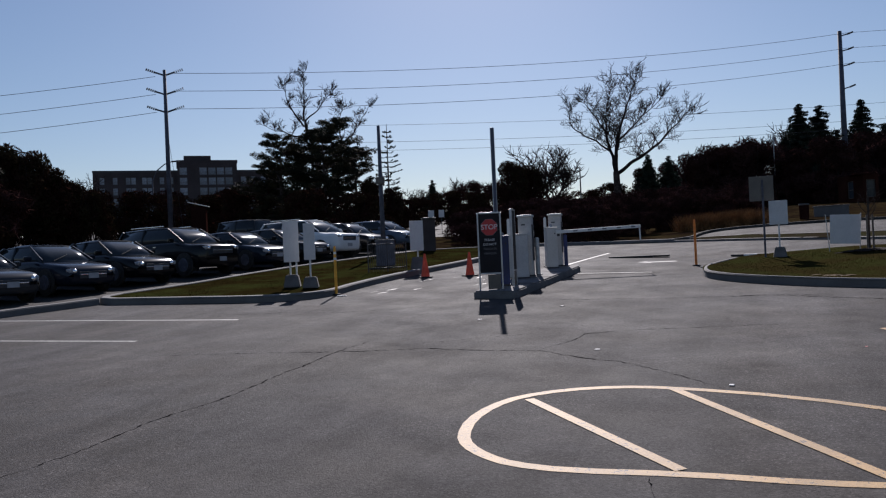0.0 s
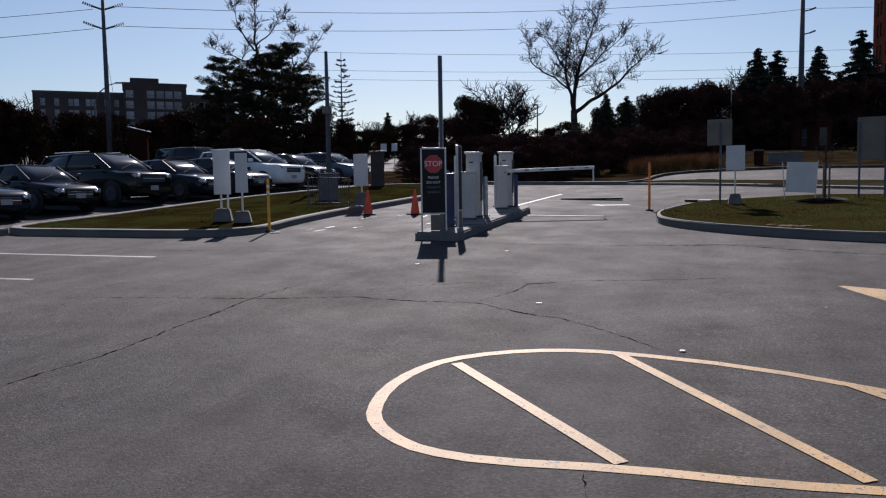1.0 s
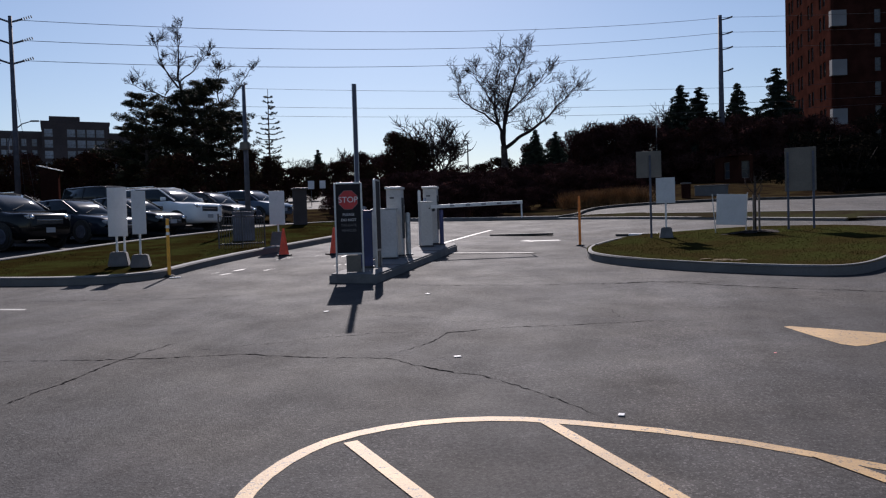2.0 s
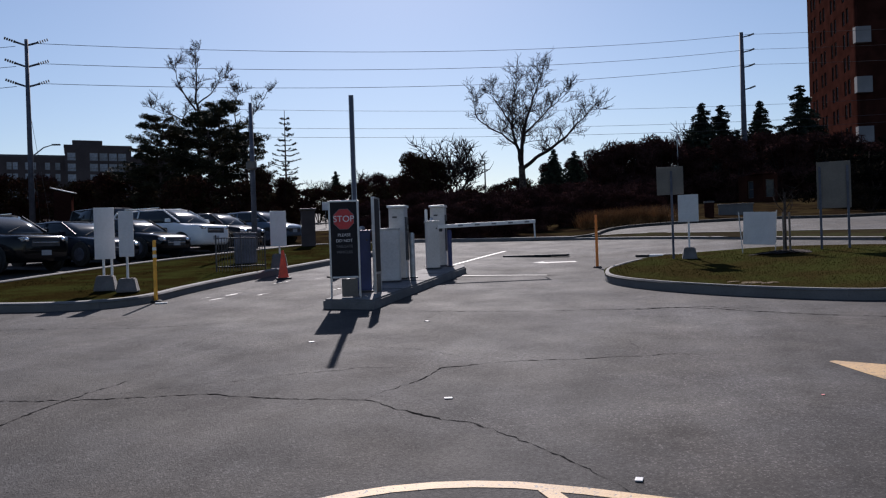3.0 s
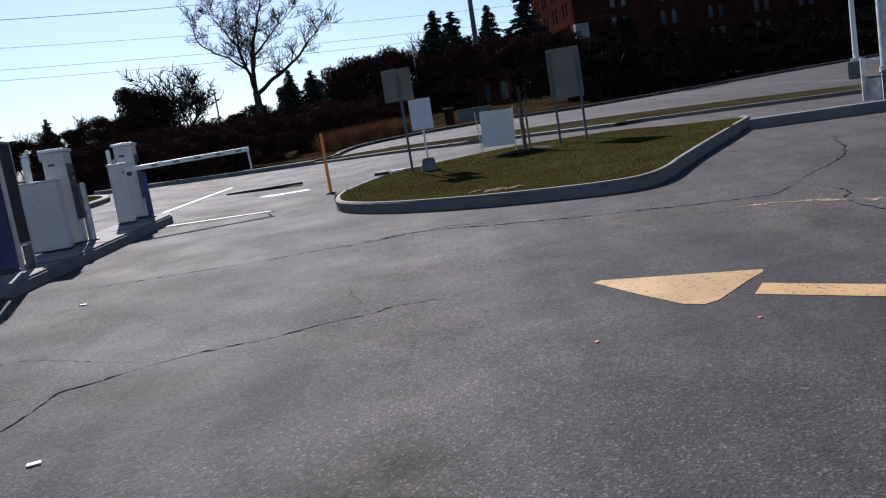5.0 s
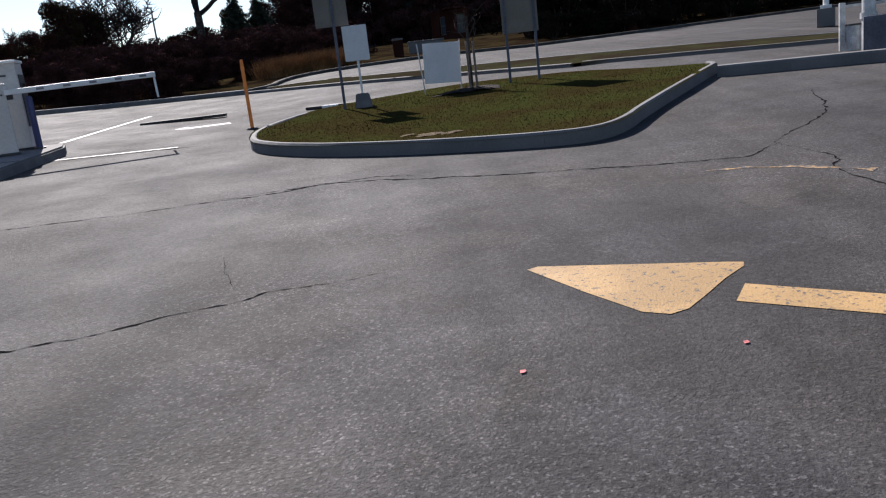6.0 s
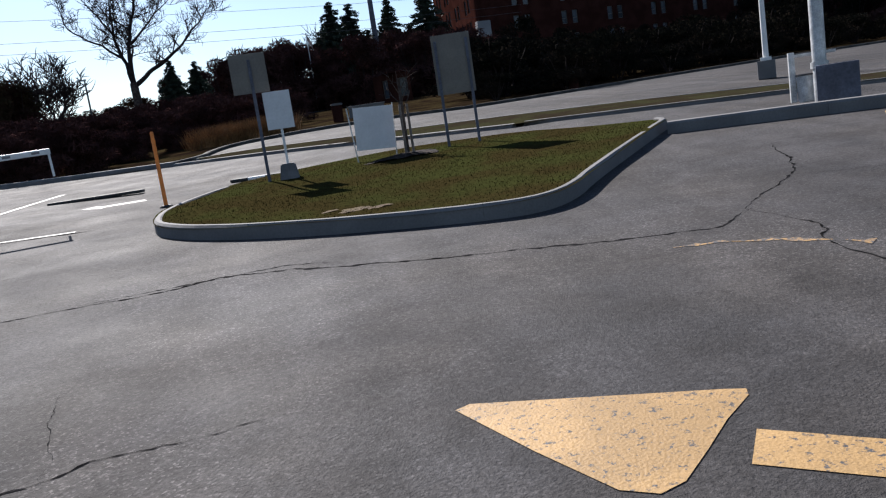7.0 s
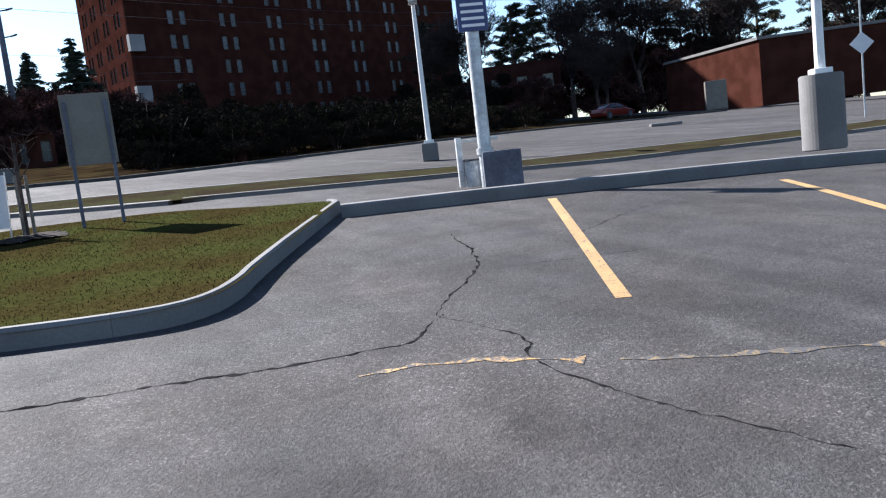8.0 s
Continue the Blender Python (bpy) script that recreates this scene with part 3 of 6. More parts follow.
# cracks, with a wandering line
CRACKS = [
    ([(-4.6, 11.6), (-1.89, 11.17), (-0.25, 11.08), (0.58, 10.76), (1.25, 10.5), (1.81, 9.87), (2.14, 9.63), (2.45, 9.05), (2.76, 8.37), (2.95, 7.6)], 0.028),
    ([(1.25, 10.5), (1.7, 11.11), (2.09, 11.76), (3.1, 11.94), (3.75, 11.8), (4.49, 11.8), (4.7, 11.9), (5.6, 11.7)], 0.022),
    ([(2.09, 11.76), (1.27, 11.98), (-0.33, 11.58), (-1.6, 11.25)], 0.012),
    ([(-3.9, 5.6), (-3.41, 6.76), (-2.9, 7.88), (-2.34, 9.17), (-1.59, 11.2), (-0.9, 12.4)], 0.026),
    ([(4.0, 15.6), (4.93, 15.41), (5.85, 15.25), (6.3, 15.33), (6.96, 15.05), (7.3, 14.55), (8.2, 13.8), (8.9, 13.15), (9.85, 12.45), (10.48, 12.62)], 0.055),
    ([(10.48, 12.62), (11.12, 12.97), (12.0, 13.2), (12.7, 13.7), (13.4, 14.4)], 0.035),
    ([(10.48, 12.62), (10.35, 12.1), (10.25, 11.75), (9.78, 11.45), (9.6, 11.03), (9.43, 10.58), (9.3, 10.04), (9.2, 9.2)], 0.026),
    ([(4.49, 11.8), (4.55, 12.4), (4.7, 13.0)], 0.007),
    ([(-1.0, 5.2), (0.4, 5.0), (1.3, 5.1)], 0.008),
    ([(1.45, 5.75), (1.35, 5.2), (1.3, 4.6)], 0.011),
    ([(2.3, 16.0), (4.0, 15.6)], 0.03),
    ([(-5.5, 16.2), (-2.0, 15.6), (-0.4, 15.7)], 0.018),
    ([(5.1, 15.5), (6.0, 15.3), (6.9, 15.2), (7.4, 14.7)], 0.03),
    ([(12.9, 12.9), (14.6, 12.7), (16.6, 12.3)], 0.012),
    ([(11.9, 13.0), (12.6, 12.2), (13.1, 11.6)], 0.012),
    ([(1.1, 13.4), (1.9, 12.9), (2.6, 12.1)], 0.01),
    ([(-7.5, 17.0), (-5.9, 17.3), (-4.6, 17.4)], 0.015),
]
for k, (line, w) in enumerate(CRACKS):
    fine = resample([(p[0], p[1], 0) for p in line], 0.05)
    pts = []
    for p in fine:
        q = Vector((p.x * 1.1, p.y * 1.1, k * 7))
        pts.append((p.x + 0.09 * noise.noise(q) + 0.035 * noise.noise(q * 5), p.y + 0.09 * noise.noise(q + Vector((9, 4, 1))) + 0.035 * noise.noise(q * 5 + Vector((3, 8, 2)))))
    setting("crack", ribbon(pts, w * 0.8, 0.003, 0.011, k, True), "crack", "ragged dark crack in the asphalt", "crack")


# ---- gate island ----
U = U_GATE
UA = -math.degrees(math.atan2(U.x, U.y))


def along(s, w):
    """A place on the gate island: s metres from its front end, w metres to the exit-lane side."""
    return (1.07 + U.x * s + U.y * w, 16.72 + U.y * s - U.x * w)


ends = [(-0.47, 0.0), (0.47, 0.0), (0.47, 6.3), (0.3, 6.8), (-0.3, 6.8), (-0.47, 6.3)]
gate_outline = [along(s, w) for w, s in ends]
isl = thing("gate_island", "raised concrete island of the parking gate", "kerb island")
base = bmesh.new()
f = base.faces.new([base.verts.new((*p, 0.17)) for p in gate_outline])
ext = bmesh.ops.extrude_face_region(base, geom=[f])
bmesh.ops.translate(base, verts=[v for v in ext["geom"] if isinstance(v, bmesh.types.BMVert)], vec=(0, 0, -0.25))
bmesh.ops.recalc_face_normals(base, faces=base.faces[:])
bmesh.ops.bevel(base, geom=[e for e in base.edges if min(v.co.z for v in e.verts) > 0.1], offset=0.03, segments=2, affect="EDGES")
for v in base.verts:
    v.co.z += slope(v.co.y)
part("base", base, "concrete_dark", isl)
for s_ in (1.5, 3.0, 4.5):
    p_ = along(s_, 0.0)
    part("joint", box(0.93, 0.02, 0.006, p_[0], p_[1], 0.168 + slope(p_[1]), 0, UA), "crack", isl)


def sign_board(loc, rz, lettered, w=0.5, top=1.70):
    """A tall board in a pale frame on two legs."""
    t = thing("stop_board" if lettered else "gate_board", "tall black board with a red stop sign, pale frame" if lettered else "tall narrow gate board seen on edge, pale metal frame", "sign", loc, rz)
    lo = 0.36
    part("panel", box(w - 0.03, 0.044, top - lo, 0, 0, lo, 0.004), "board", t, "black sign panel")
    for x in (-w / 2, w / 2):
        part("leg", box(0.034, 0.056, top + 0.005, x, 0, 0, 0.008), "alu", t, "pale metal leg")
    for z in (lo - 0.02, top - 0.02):
        part("rail", box(w - 0.05, 0.054, 0.035, 0, 0, z, 0.006), "alu", t)
    part("apron", box(w - 0.22, 0.03, lo - 0.04, 0.07, 0.0, 0.01, 0.004), "sign_back", t, "dull grey lower plate")
    if lettered:
        octo = bmesh.new()
        bmesh.ops.create_cone(octo, cap_ends=True, segments=8, radius1=0.187, radius2=0.187, depth=0.012)
        bmesh.ops.rotate(octo, verts=octo.verts, cent=(0, 0, 0), matrix=Matrix.Rotation(math.pi / 8, 3, "Z"))
        rim = bmesh.new()
        bmesh.ops.create_cone(rim, cap_ends=True, segments=8, radius1=0.195, radius2=0.195, depth=0.008)
        bmesh.ops.rotate(rim, verts=rim.verts, cent=(0, 0, 0), matrix=Matrix.Rotation(math.pi / 8, 3, "Z"))
        sign = part("stop_sign", octo, "red", t, "red octagon", at=pose(0, -0.029, 1.38, 90))
        part("border", rim, "letter_dim", t, "dull octagon border", at=pose(0, -0.027, 1.38, 90))
        text_on("STOP", 0.155, t, pose(0, -0.0375, 1.38, 90), "letter")
        text_on("PLEASE", 0.072, t, pose(0.0, -0.0245, 1.10, 90), "letter")
        text_on("DO NOT", 0.072, t, pose(0.0, -0.0245, 1.0, 90), "letter")
        text_on("TAILGATE", 0.066, t, pose(0.0, -0.0245, 0.90, 90), "letter_dim")
        text_on("VEHICLES", 0.066, t, pose(0.0, -0.0245, 0.80, 90), "letter_dim")
    return t


sign_board((1.04, 17.0, 0.17), -4, True)
sign_board((1.62, 17.66, 0.17), 76, False, 0.46, 1.74)


def barrier(loc, rz, mat, tall, lifted, length):
    """A barrier cabinet with its arm."""
    t = thing("gate_barrier", "blue steel barrier cabinet with its arm raised upright" if lifted else "off-white steel barrier cabinet with its arm lowered across the lane", "barrier", loc, rz)
    body = part("cabinet", box(0.30, 0.32, tall, 0, 0, 0.03, 0.018), mat, t)
    part("plinth", box(0.34, 0.36, 0.03, 0, 0, 0, 0.004), "steel_dark", t)
    part("lid", box(0.33, 0.35, 0.035, 0, 0, tall + 0.03, 0.012), mat, t)
    part("lock", cyl(0.018, 0.018, 0.012), "steel_dark", body, "small dark lock", at=pose(0.08, -0.163, tall - 0.12, 90))
    part("door_seam", box(0.26, 0.004, tall - 0.16, 0, -0.161, 0.1, 0), mat, body)
    part("hub", box(0.13, 0.1, 0.15, -0.19 if lifted else 0.19, 0, tall - 0.2, 0.02), "steel_dark", t)
    if lifted:
        arm = part("arm", box(0.085, 0.05, length, 0.0, 0, 0, 0.01), "blue_grey", t, "upright dark blue-grey arm", at=pose(-0.12, -0.2, tall - 0.15, 0, 0.0, 0))
        # Pale strips down both sides stand for highlights on the arm's edges.
        for k in range(2):
            part("edge_highlight", box(0.012, 0.056, length - 0.02, -0.04 + 0.08 * k, 0, 0.01, 0.002), "galv", arm, "pale strip for the arm's edge highlight")
        tape = part("label_strip", box(0.05, 0.004, 0.42, 0, -0.028, 0.3, 0), "steel_dark", arm, "dark label")
        for k in range(6):
            part("text_bar", box(0.022, 0.004, 0.04, 0, -0.031, 0.32 + 0.065 * k, 0), "letter", tape)
        part("lamp", cyl(0.06, 0.05, 0.08, 0, 0, tall + 0.065, 16, 0.015), "lamp_lens", t, "small round lamp")
    else:
        arm = part("arm", box(length, 0.05, 0.09, length / 2, 0, 0, 0.012), "white_metal", t, "white arm", at=pose(0.12, -0.19, tall - 0.13, 0, -1.6, 0))
        for k in range(5):
            part("stripe", box(0.12, 0.054, 0.04, 0.55 + k * 0.42, 0, 0.025, 0.002), "letter_dim", arm)
        part("tip_leg", box(0.035, 0.03, 0.42, length - 0.03, 0, -0.36, 0.005), "white_metal", arm)
        part("beacon", cyl(0.05, 0.035, 0.09, 0, 0, tall + 0.065, 16, 0.01), "lamp_lens", t, "small clear beacon")
    return t


barrier((1.36, 17.78, 0.17), 0, "blue", 1.08, True, 2.7)
barrier((3.10, 22.0, 0.17), 4, "off_white", 1.10, False, 2.45)


def ticket_kiosk(loc, rz, tall, w=0.36):
    t = thing("ticket_kiosk", "grey ticket machine with a dark slot panel and small roof", "ticket machine", loc, rz)
    body = part("housing", box(w, 0.42, tall, 0, 0, 0.02, 0.02), "off_white", t)
    part("roof", box(w + 0.05, 0.5, 0.05, 0, -0.02, tall + 0.02, 0.015), "white_metal", t)
    part("side_panel", box(0.03, 0.3, tall * 0.62, w / 2 + 0.005, 0, tall * 0.26, 0.006), "steel_dark", body, "dark slot panel")
    part("screen", box(0.012, 0.2, 0.14, w / 2 + 0.025, 0, tall * 0.68, 0.004), "glass", body, "small dark screen")
    part("badge", box(0.1, 0.006, 0.035, -0.04, -0.213, tall - 0.2, 0), "steel_dark", body)
    part("foot", box(w + 0.06, 0.46, 0.02, 0, 0, 0, 0.004), "steel_dark", t)
    return t


def cabinet(loc, rz, w, d, h):
    t = thing("equipment_cabinet", "plain off-white steel equipment cabinet on the island", "cabinet", loc, rz)
    body = part("housing", box(w, d, h, 0, 0, 0.02, 0.02), "off_white", t)
    part("lid", box(w + 0.03, d + 0.03, 0.03, 0, 0, h + 0.02, 0.01), "off_white", t)
    part("foot", box(w + 0.04, d + 0.04, 0.02, 0, 0, 0, 0.004), "steel_dark", t)
    part("door", box(w - 0.05, 0.008, h - 0.12, 0, -d / 2 - 0.002, 0.08, 0.003), "off_white", body)
    return t


def bollard(loc, h, r, mat, label):
    t = thing("bollard", label, "bollard", loc)
    part("post", cyl(r, r, h, 0, 0, 0, 20, 0.02), mat, t, smooth=False)
    part("foot", cyl(r + 0.05, r + 0.05, 0.02), "steel_dark", t)
    return t


cabinet((1.88, 19.42, 0.17), -10, 0.54, 0.34, 1.06)
ticket_kiosk((2.17, 19.95, 0.17), -14, 1.5, 0.34)
bollard((2.45, 20.0, 0.17), 0.98, 0.06, "galv", "slim grey steel bollard beside the ticket machine")
bollard((1.72, 19.75, 0.17), 1.5, 0.055, "white_metal", "slim white steel post beside the ticket machine")
ticket_kiosk((3.35, 22.75, 0.17), -14, 1.46, 0.36)
bollard((3.02, 22.55, 0.17), 1.45, 0.04, "white_metal", "slim white steel post beside the barrier")
bollard((3.58, 22.45, 0.17), 0.92, 0.055, "blue", "blue steel bollard guarding the barrier")
bollard((3.45, 23.2, 0.17), 0.4, 0.11, "white_metal", "short white concrete-filled bollard")


# ---- traffic posts, cones, signs ----
def delineator(loc, mat, h):
    t = thing("delineator_post", "slim %s plastic delineator post on a black foot" % ("orange" if mat == "orange" else "amber yellow"), "post", loc)
    part("foot", cyl(0.13, 0.10, 0.04, 0, 0, 0, 20, 0.01), "rubber", t)
    part("tube", cyl(0.036, 0.032, h, 0, 0, 0.03, 16, 0.008), mat, t)
    for z in (h - 0.28, h - 0.14):
        part("band", cyl(0.0375, 0.037, 0.06, 0, 0, z, 16), "reflect" if mat != "orange" else mat, t)
    part("cap", cyl(0.034, 0.02, 0.03, 0, 0, h + 0.03, 16), mat, t)
    return t


delineator((7.37, 22.45, 0.0), "orange", 1.30)
delineator((-2.66, 18.86, 0.0), "amber", 1.15)
part("paper_flap", box(0.22, 0.1, 0.02, 0, 0, 0, 0.005), "reflect", None, "", at=pose(-2.5, 18.6, height(-2.5, 18.6) + 0.003, 0, 0, 10))
tagged(bpy.data.objects["paper_flap"], "pale flattened scrap at the foot of a post", "litter", "litter on the lot")


def cone(loc, rz):
    t = thing("traffic_cone", "orange-red traffic cone on a black square base", "traffic cone", loc, rz, "traffic cones at the gate")
    part("base", box(0.36, 0.36, 0.035, 0, 0, 0, 0.012), "rubber", t)
    prof = [(0.135, 0.035), (0.125, 0.07), (0.03, 0.68), (0.022, 0.705)]
    c = bmesh.new()
    rings = [[c.verts.new((r * math.cos(k * math.tau / 24), r * math.sin(k * math.tau / 24), z)) for k in range(24)] for r, z in prof]
    for a, b in zip(rings, rings[1:]):
        for k in range(24):
            c.faces.new((a[k], a[(k + 1) % 24], b[(k + 1) % 24], b[k]))
    c.faces.new(rings[-1])
    part("cone", c, "cone_red", t)
    part("collar", cyl(0.071, 0.056, 0.1, 0, 0, 0.42, 24), "cone_red", t, "smooth worn collar")
    return t


c0 = cone((-0.55, 22.62, 0), 12)
copy_thing(c0, pose(0.7573, 22.51, slope(22.51), 0, 0, 40))


def block_sign(loc, rz, w, lo, hi, posts, block):
    """A blank sheet on posts set in a concrete block, seen from behind."""
    t = thing("temporary_sign", "blank pale sign panel on thin posts in a concrete block", "sign", loc, rz, "signs along the lanes")
    part("panel", box(w, 0.02, hi - lo, 0, 0, lo, 0.004), "sign_white", t)
    for x in posts:
        part("post", box(0.045, 0.035, lo + 0.5, x, 0.03, 0.05, 0.004), "white_metal", t)
    b = bmesh.new()
    s, h = block
    vs = [b.verts.new((sx * r, sy * r, z)) for r, z in ((s / 2, 0), (s / 2 * 0.72, h)) for sx, sy in ((-1, -1), (1, -1), (1, 1), (-1, 1))]
    for q in ((0, 1, 5, 4), (1, 2, 6, 5), (2, 3, 7, 6), (3, 0, 4, 7), (4, 5, 6, 7), (3, 2, 1, 0)):
        b.faces.new([vs[i] for i in q])
    bmesh.ops.bevel(b, geom=b.edges[:], offset=0.02, segments=2, affect="EDGES")
    part("block", b, "concrete_dark", t, "tapered concrete block")
    return t


block_sign((-3.98, 20.15, 0.13), 6, 0.40, 0.66, 1.74, (-0.04, 0.12), (0.44, 0.32))
block_sign((-3.43, 19.75, 0.13), 6, 0.29, 0.72, 1.66, (0.0,), (0.42, 0.28))
block_sign((-0.83, 24.6, 0.1), 4, 0.43, 0.6, 1.56, (0.02,), (0.46, 0.4))
gi = lambda x, lift=0.155: height(x, 0.0) + lift
block_sign((9.42, 21.5, gi(9.42)), -22, 0.48, 0.93, 1.60, (0.0,), (0.36, 0.3))


def post_sign(loc, rz, w, lo, hi, legs, mat, label, leg_mat="galv"):
    t = thing("road_sign", label, "sign", loc, rz, "signs along the lanes")
    part("panel", box(w, 0.012, hi - lo, 0, 0, lo, 0.004), mat, t)
    for x in legs:
        part("post", box(0.055, 0.03, hi - 0.06, x, 0.026 if mat == "sign_white" else -0.026, -0.05, 0.004), leg_mat, t)
    for z in (lo + 0.12, hi - 0.14):
        part("bolt", cyl(0.012, 0.012, 0.01, 0, 0, 0, 8), "steel_dark", t, at=pose(legs[0], -0.045, z, 90))
    return t


post_sign((9.08, 21.75, gi(9.08)), -22, 0.64, 1.62, 2.32, (0.03,), "sign_back", "dull grey back of a road sign on one post", "pole_grey")
post_sign((12.78, 20.75, gi(12.78)), -33, 0.74, 0.98, 2.11, (-0.3, 0.3), "sign_back", "tall grey back of a sign on two posts", "pole_grey")
# leaning white board
t = thing("white_board", "blank white board between two leaning metal stakes", "sign", (11.27, 21.57, gi(11.27)), -26, "signs along the lanes")
part("panel", box(0.76, 0.02, 0.82, 0, 0, 0.2, 0.004), "sign_white", t, at=pose(0, 0, 0, 0, 2.5, 0))
for x, ry in ((-0.38, -4), (0.38, 3)):
    part("stake", box(0.025, 0.025, 1.1, 0, 0.02, -0.05, 0.003), "galv", t, at=pose(x, 0.02, 0, 0, ry, 0))


# ---- sapling on the island, mulch, patches ----
def blob(x, y, rx, ry, lift, seed, k=26):
    rnd = random.Random(seed)
    ph = rnd.uniform(0, 6)
    out = []
    for i in range(k):
        a = i * math.tau / k
        r = 1 + 0.22 * math.sin(3 * a + ph) + 0.12 * math.sin(7 * a + 2 * ph) + rnd.uniform(-0.08, 0.08)
        out.append((x + rx * r * math.cos(a), y + ry * r * math.sin(a)))
    return out


def mound(outline, lift, crown):
    bm = sheet(outline, lift, 0.05, 0.25)
    cx = sum(p[0] for p in outline) / len(outline)
    cy = sum(p[1] for p in outline) / len(outline)
    big = max(math.hypot(p[0] - cx, p[1] - cy) for p in outline)
    for v in bm.verts:
        q = 1 - min(1, math.hypot(v.co.x - cx, v.co.y - cy) / big)
        v.co.z += crown * q + 0.02 * noise.noise(v.co * 6)
    return bm


# The dark bed stands for mulch and for the white board's shadow.
for k, (x, y, rx, ry) in enumerate(((11.6, 21.0, 0.72, 0.42),)):
    setting("mulch_shadow_bed", mound(blob(x, y, rx, ry, 0, k), 0.155, 0.07), "mulch", "dark bark mulch on turf, the white board's shadow included in the patch", "mulch", "stuff")
for k, (x, y, r) in enumerate(((8.45, 16.75, 0.17), (8.7, 16.6, 0.11), (8.2, 17.0, 0.08))):
    setting("bare_patch", mound(blob(x, y, r * 1.4, r * 0.8, 0, 9 + k), 0.165, 0.008), "bare", "bare tan patch in the turf", "ground", "stuff")

rnd = random.Random(5)


def grow(bm, start, direction, length, radius, depth, rnd, wild=0.5, droop=0.0, sides=5, low=2, thinnest=0.006):
    """One limb and its branches."""
    pts, rad = [start], [radius]
    d = direction.normalized()
    seg = 4 if depth > 1 else 3
    for i in range(seg):
        d = (d + Vector((rnd.uniform(-1, 1), rnd.uniform(-1, 1), rnd.uniform(-0.6, 0.9) - droop)) * wild * 0.32).normalized()
        pts.append(pts[-1] + d * length / seg)
        rad.append(radius * (1 - 0.62 * (i + 1) / seg))
    tube(bm, pts, rad, max(3, sides), cap=False)
    if depth <= 0:
        return
    for i in range(1, seg + 1):
        for _ in range(2 if i > 1 else 1):
            if depth > low and i < 2:
                continue
            side = Vector((rnd.uniform(-1, 1), rnd.uniform(-1, 1), rnd.uniform(-0.25, 0.75)))
            nd = (d * rnd.uniform(0.35, 0.9) + side.normalized() * rnd.uniform(0.55, 1.0)).normalized()
            grow(bm, pts[i], nd, length * rnd.uniform(0.45, 0.72), max(rad[i] * rnd.uniform(0.45, 0.66), thinnest), depth - 1, rnd, wild, droop, sides - 1, low, thinnest)


sap = thing("sapling", "bare young tree tied between two stakes in mulch", "tree", (11.75, 21.2, gi(11.75, 0.17)))
b = bmesh.new()
tube(b, [(0, 0, 0), (0.01, 0, 0.7), (0.03, 0, 1.45)], [0.042, 0.036, 0.026], 8)
for k in range(6):
    grow(b, Vector((0.02, 0, 0.85 + 0.07 * k)), Vector((math.cos(k * 2.4), math.sin(k * 2.4), 1.1)), 0.42, 0.013, 1, rnd, 0.6, sides=4, low=0)
part("trunk", b, "bark", sap)
for x in (-0.06, 0.1):
    part("stake", cyl(0.028, 0.025, 0.95, x, -0.05, 0, 8), "wood", sap)


# ---- right-hand road things ----
def lamp_post(loc, rz, h, plinth, arm=0.9, r=0.085, round_base=True, head="shoebox", label="grey street lamp on a concrete plinth", mat="white_metal"):
    t = thing("street_lamp", label, "street lamp", loc, rz, "street lamps")
    ph, pr = plinth
    if round_base:
        part("plinth", cyl(pr, pr * 0.99, ph, 0, 0, 0, 40, 0.02), "concrete", t, "round concrete plinth")
    else:
        part("plinth", box(pr * 2, pr * 2, ph, 0, 0, 0, 0.03), "concrete", t, "square concrete plinth")
    part("base_plate", box(r * 3.6, r * 3.6, 0.1, 0, 0, ph, 0.02), mat, t)
    part("pole", cyl(r, r * 0.7, h - ph, 0, 0, ph + 0.05, 16), mat, t)
    b = bmesh.new()
    tube(b, [(0, 0, h), (-arm * 0.5, 0, h + 0.06), (-arm, 0, h + 0.08)], r * 0.45, 8)
    a_ = part("arm", b, mat, t)
    part("head", box(0.6, 0.26, 0.13, -arm - 0.1, 0, h + 0.02, 0.03), "galv", a_)
    return t


lamp_post((20.58, 11.26, gi(20.5, 0.18)), -60, 9.0, (1.30, 0.36), label="white lamp pole on a tall round concrete plinth")
lamp_post((25.2, 22.9, 0.69), 35, 4.65, (0.54, 0.25), 0.35, 0.085, False, label="white lamp pole on a square concrete plinth")
lamp_post((13.3, 72.8, 0.25), 0, 4.95, (0.5, 0.2), 0.1, 0.08, False, label="dark lot lamp with a flat head", mat="steel_dark")

g0 = gi(16.7, 0.05)
t = thing("sign_mast", "thick grey steel mast carrying a small blue sign", "sign", (16.72, 15.82, g0), -45)
part("mast", cyl(0.11, 0.11, 3.4, 0, 0, 0, 24, 0.01), "galv", t, smooth=False)
pan = part("panel", box(0.5, 0.03, 0.62, 0, -0.13, 2.55, 0.006), "blue", t, "dark blue sign panel")
for k in range(4):
    part("text_bar", box(0.38, 0.004, 0.045, 0, -0.148, 2.62 + k * 0.11, 0), "letter", pan, "pale bar of unreadable writing")
part("collar", cyl(0.14, 0.14, 0.12, 0, 0, 0.55, 24, 0.01), "galv", t)
t = thing("planter_box", "dark weathered concrete planter box at the kerb", "planter", (16.55, 15.42, g0), -58)
part("body", box(0.62, 0.5, 0.62, 0, 0, 0, 0.03), "pole_grey", t)
part("soil", box(0.52, 0.4, 0.02, 0, 0, 0.605, 0), "mulch", t)
t = thing("litter_bin", "round grey litter drum beside the mast", "bin", (16.95, 16.2, g0), 0)
part("drum", cyl(0.17, 0.18, 0.46, 0, 0, 0, 24, 0.02), "galv", t)
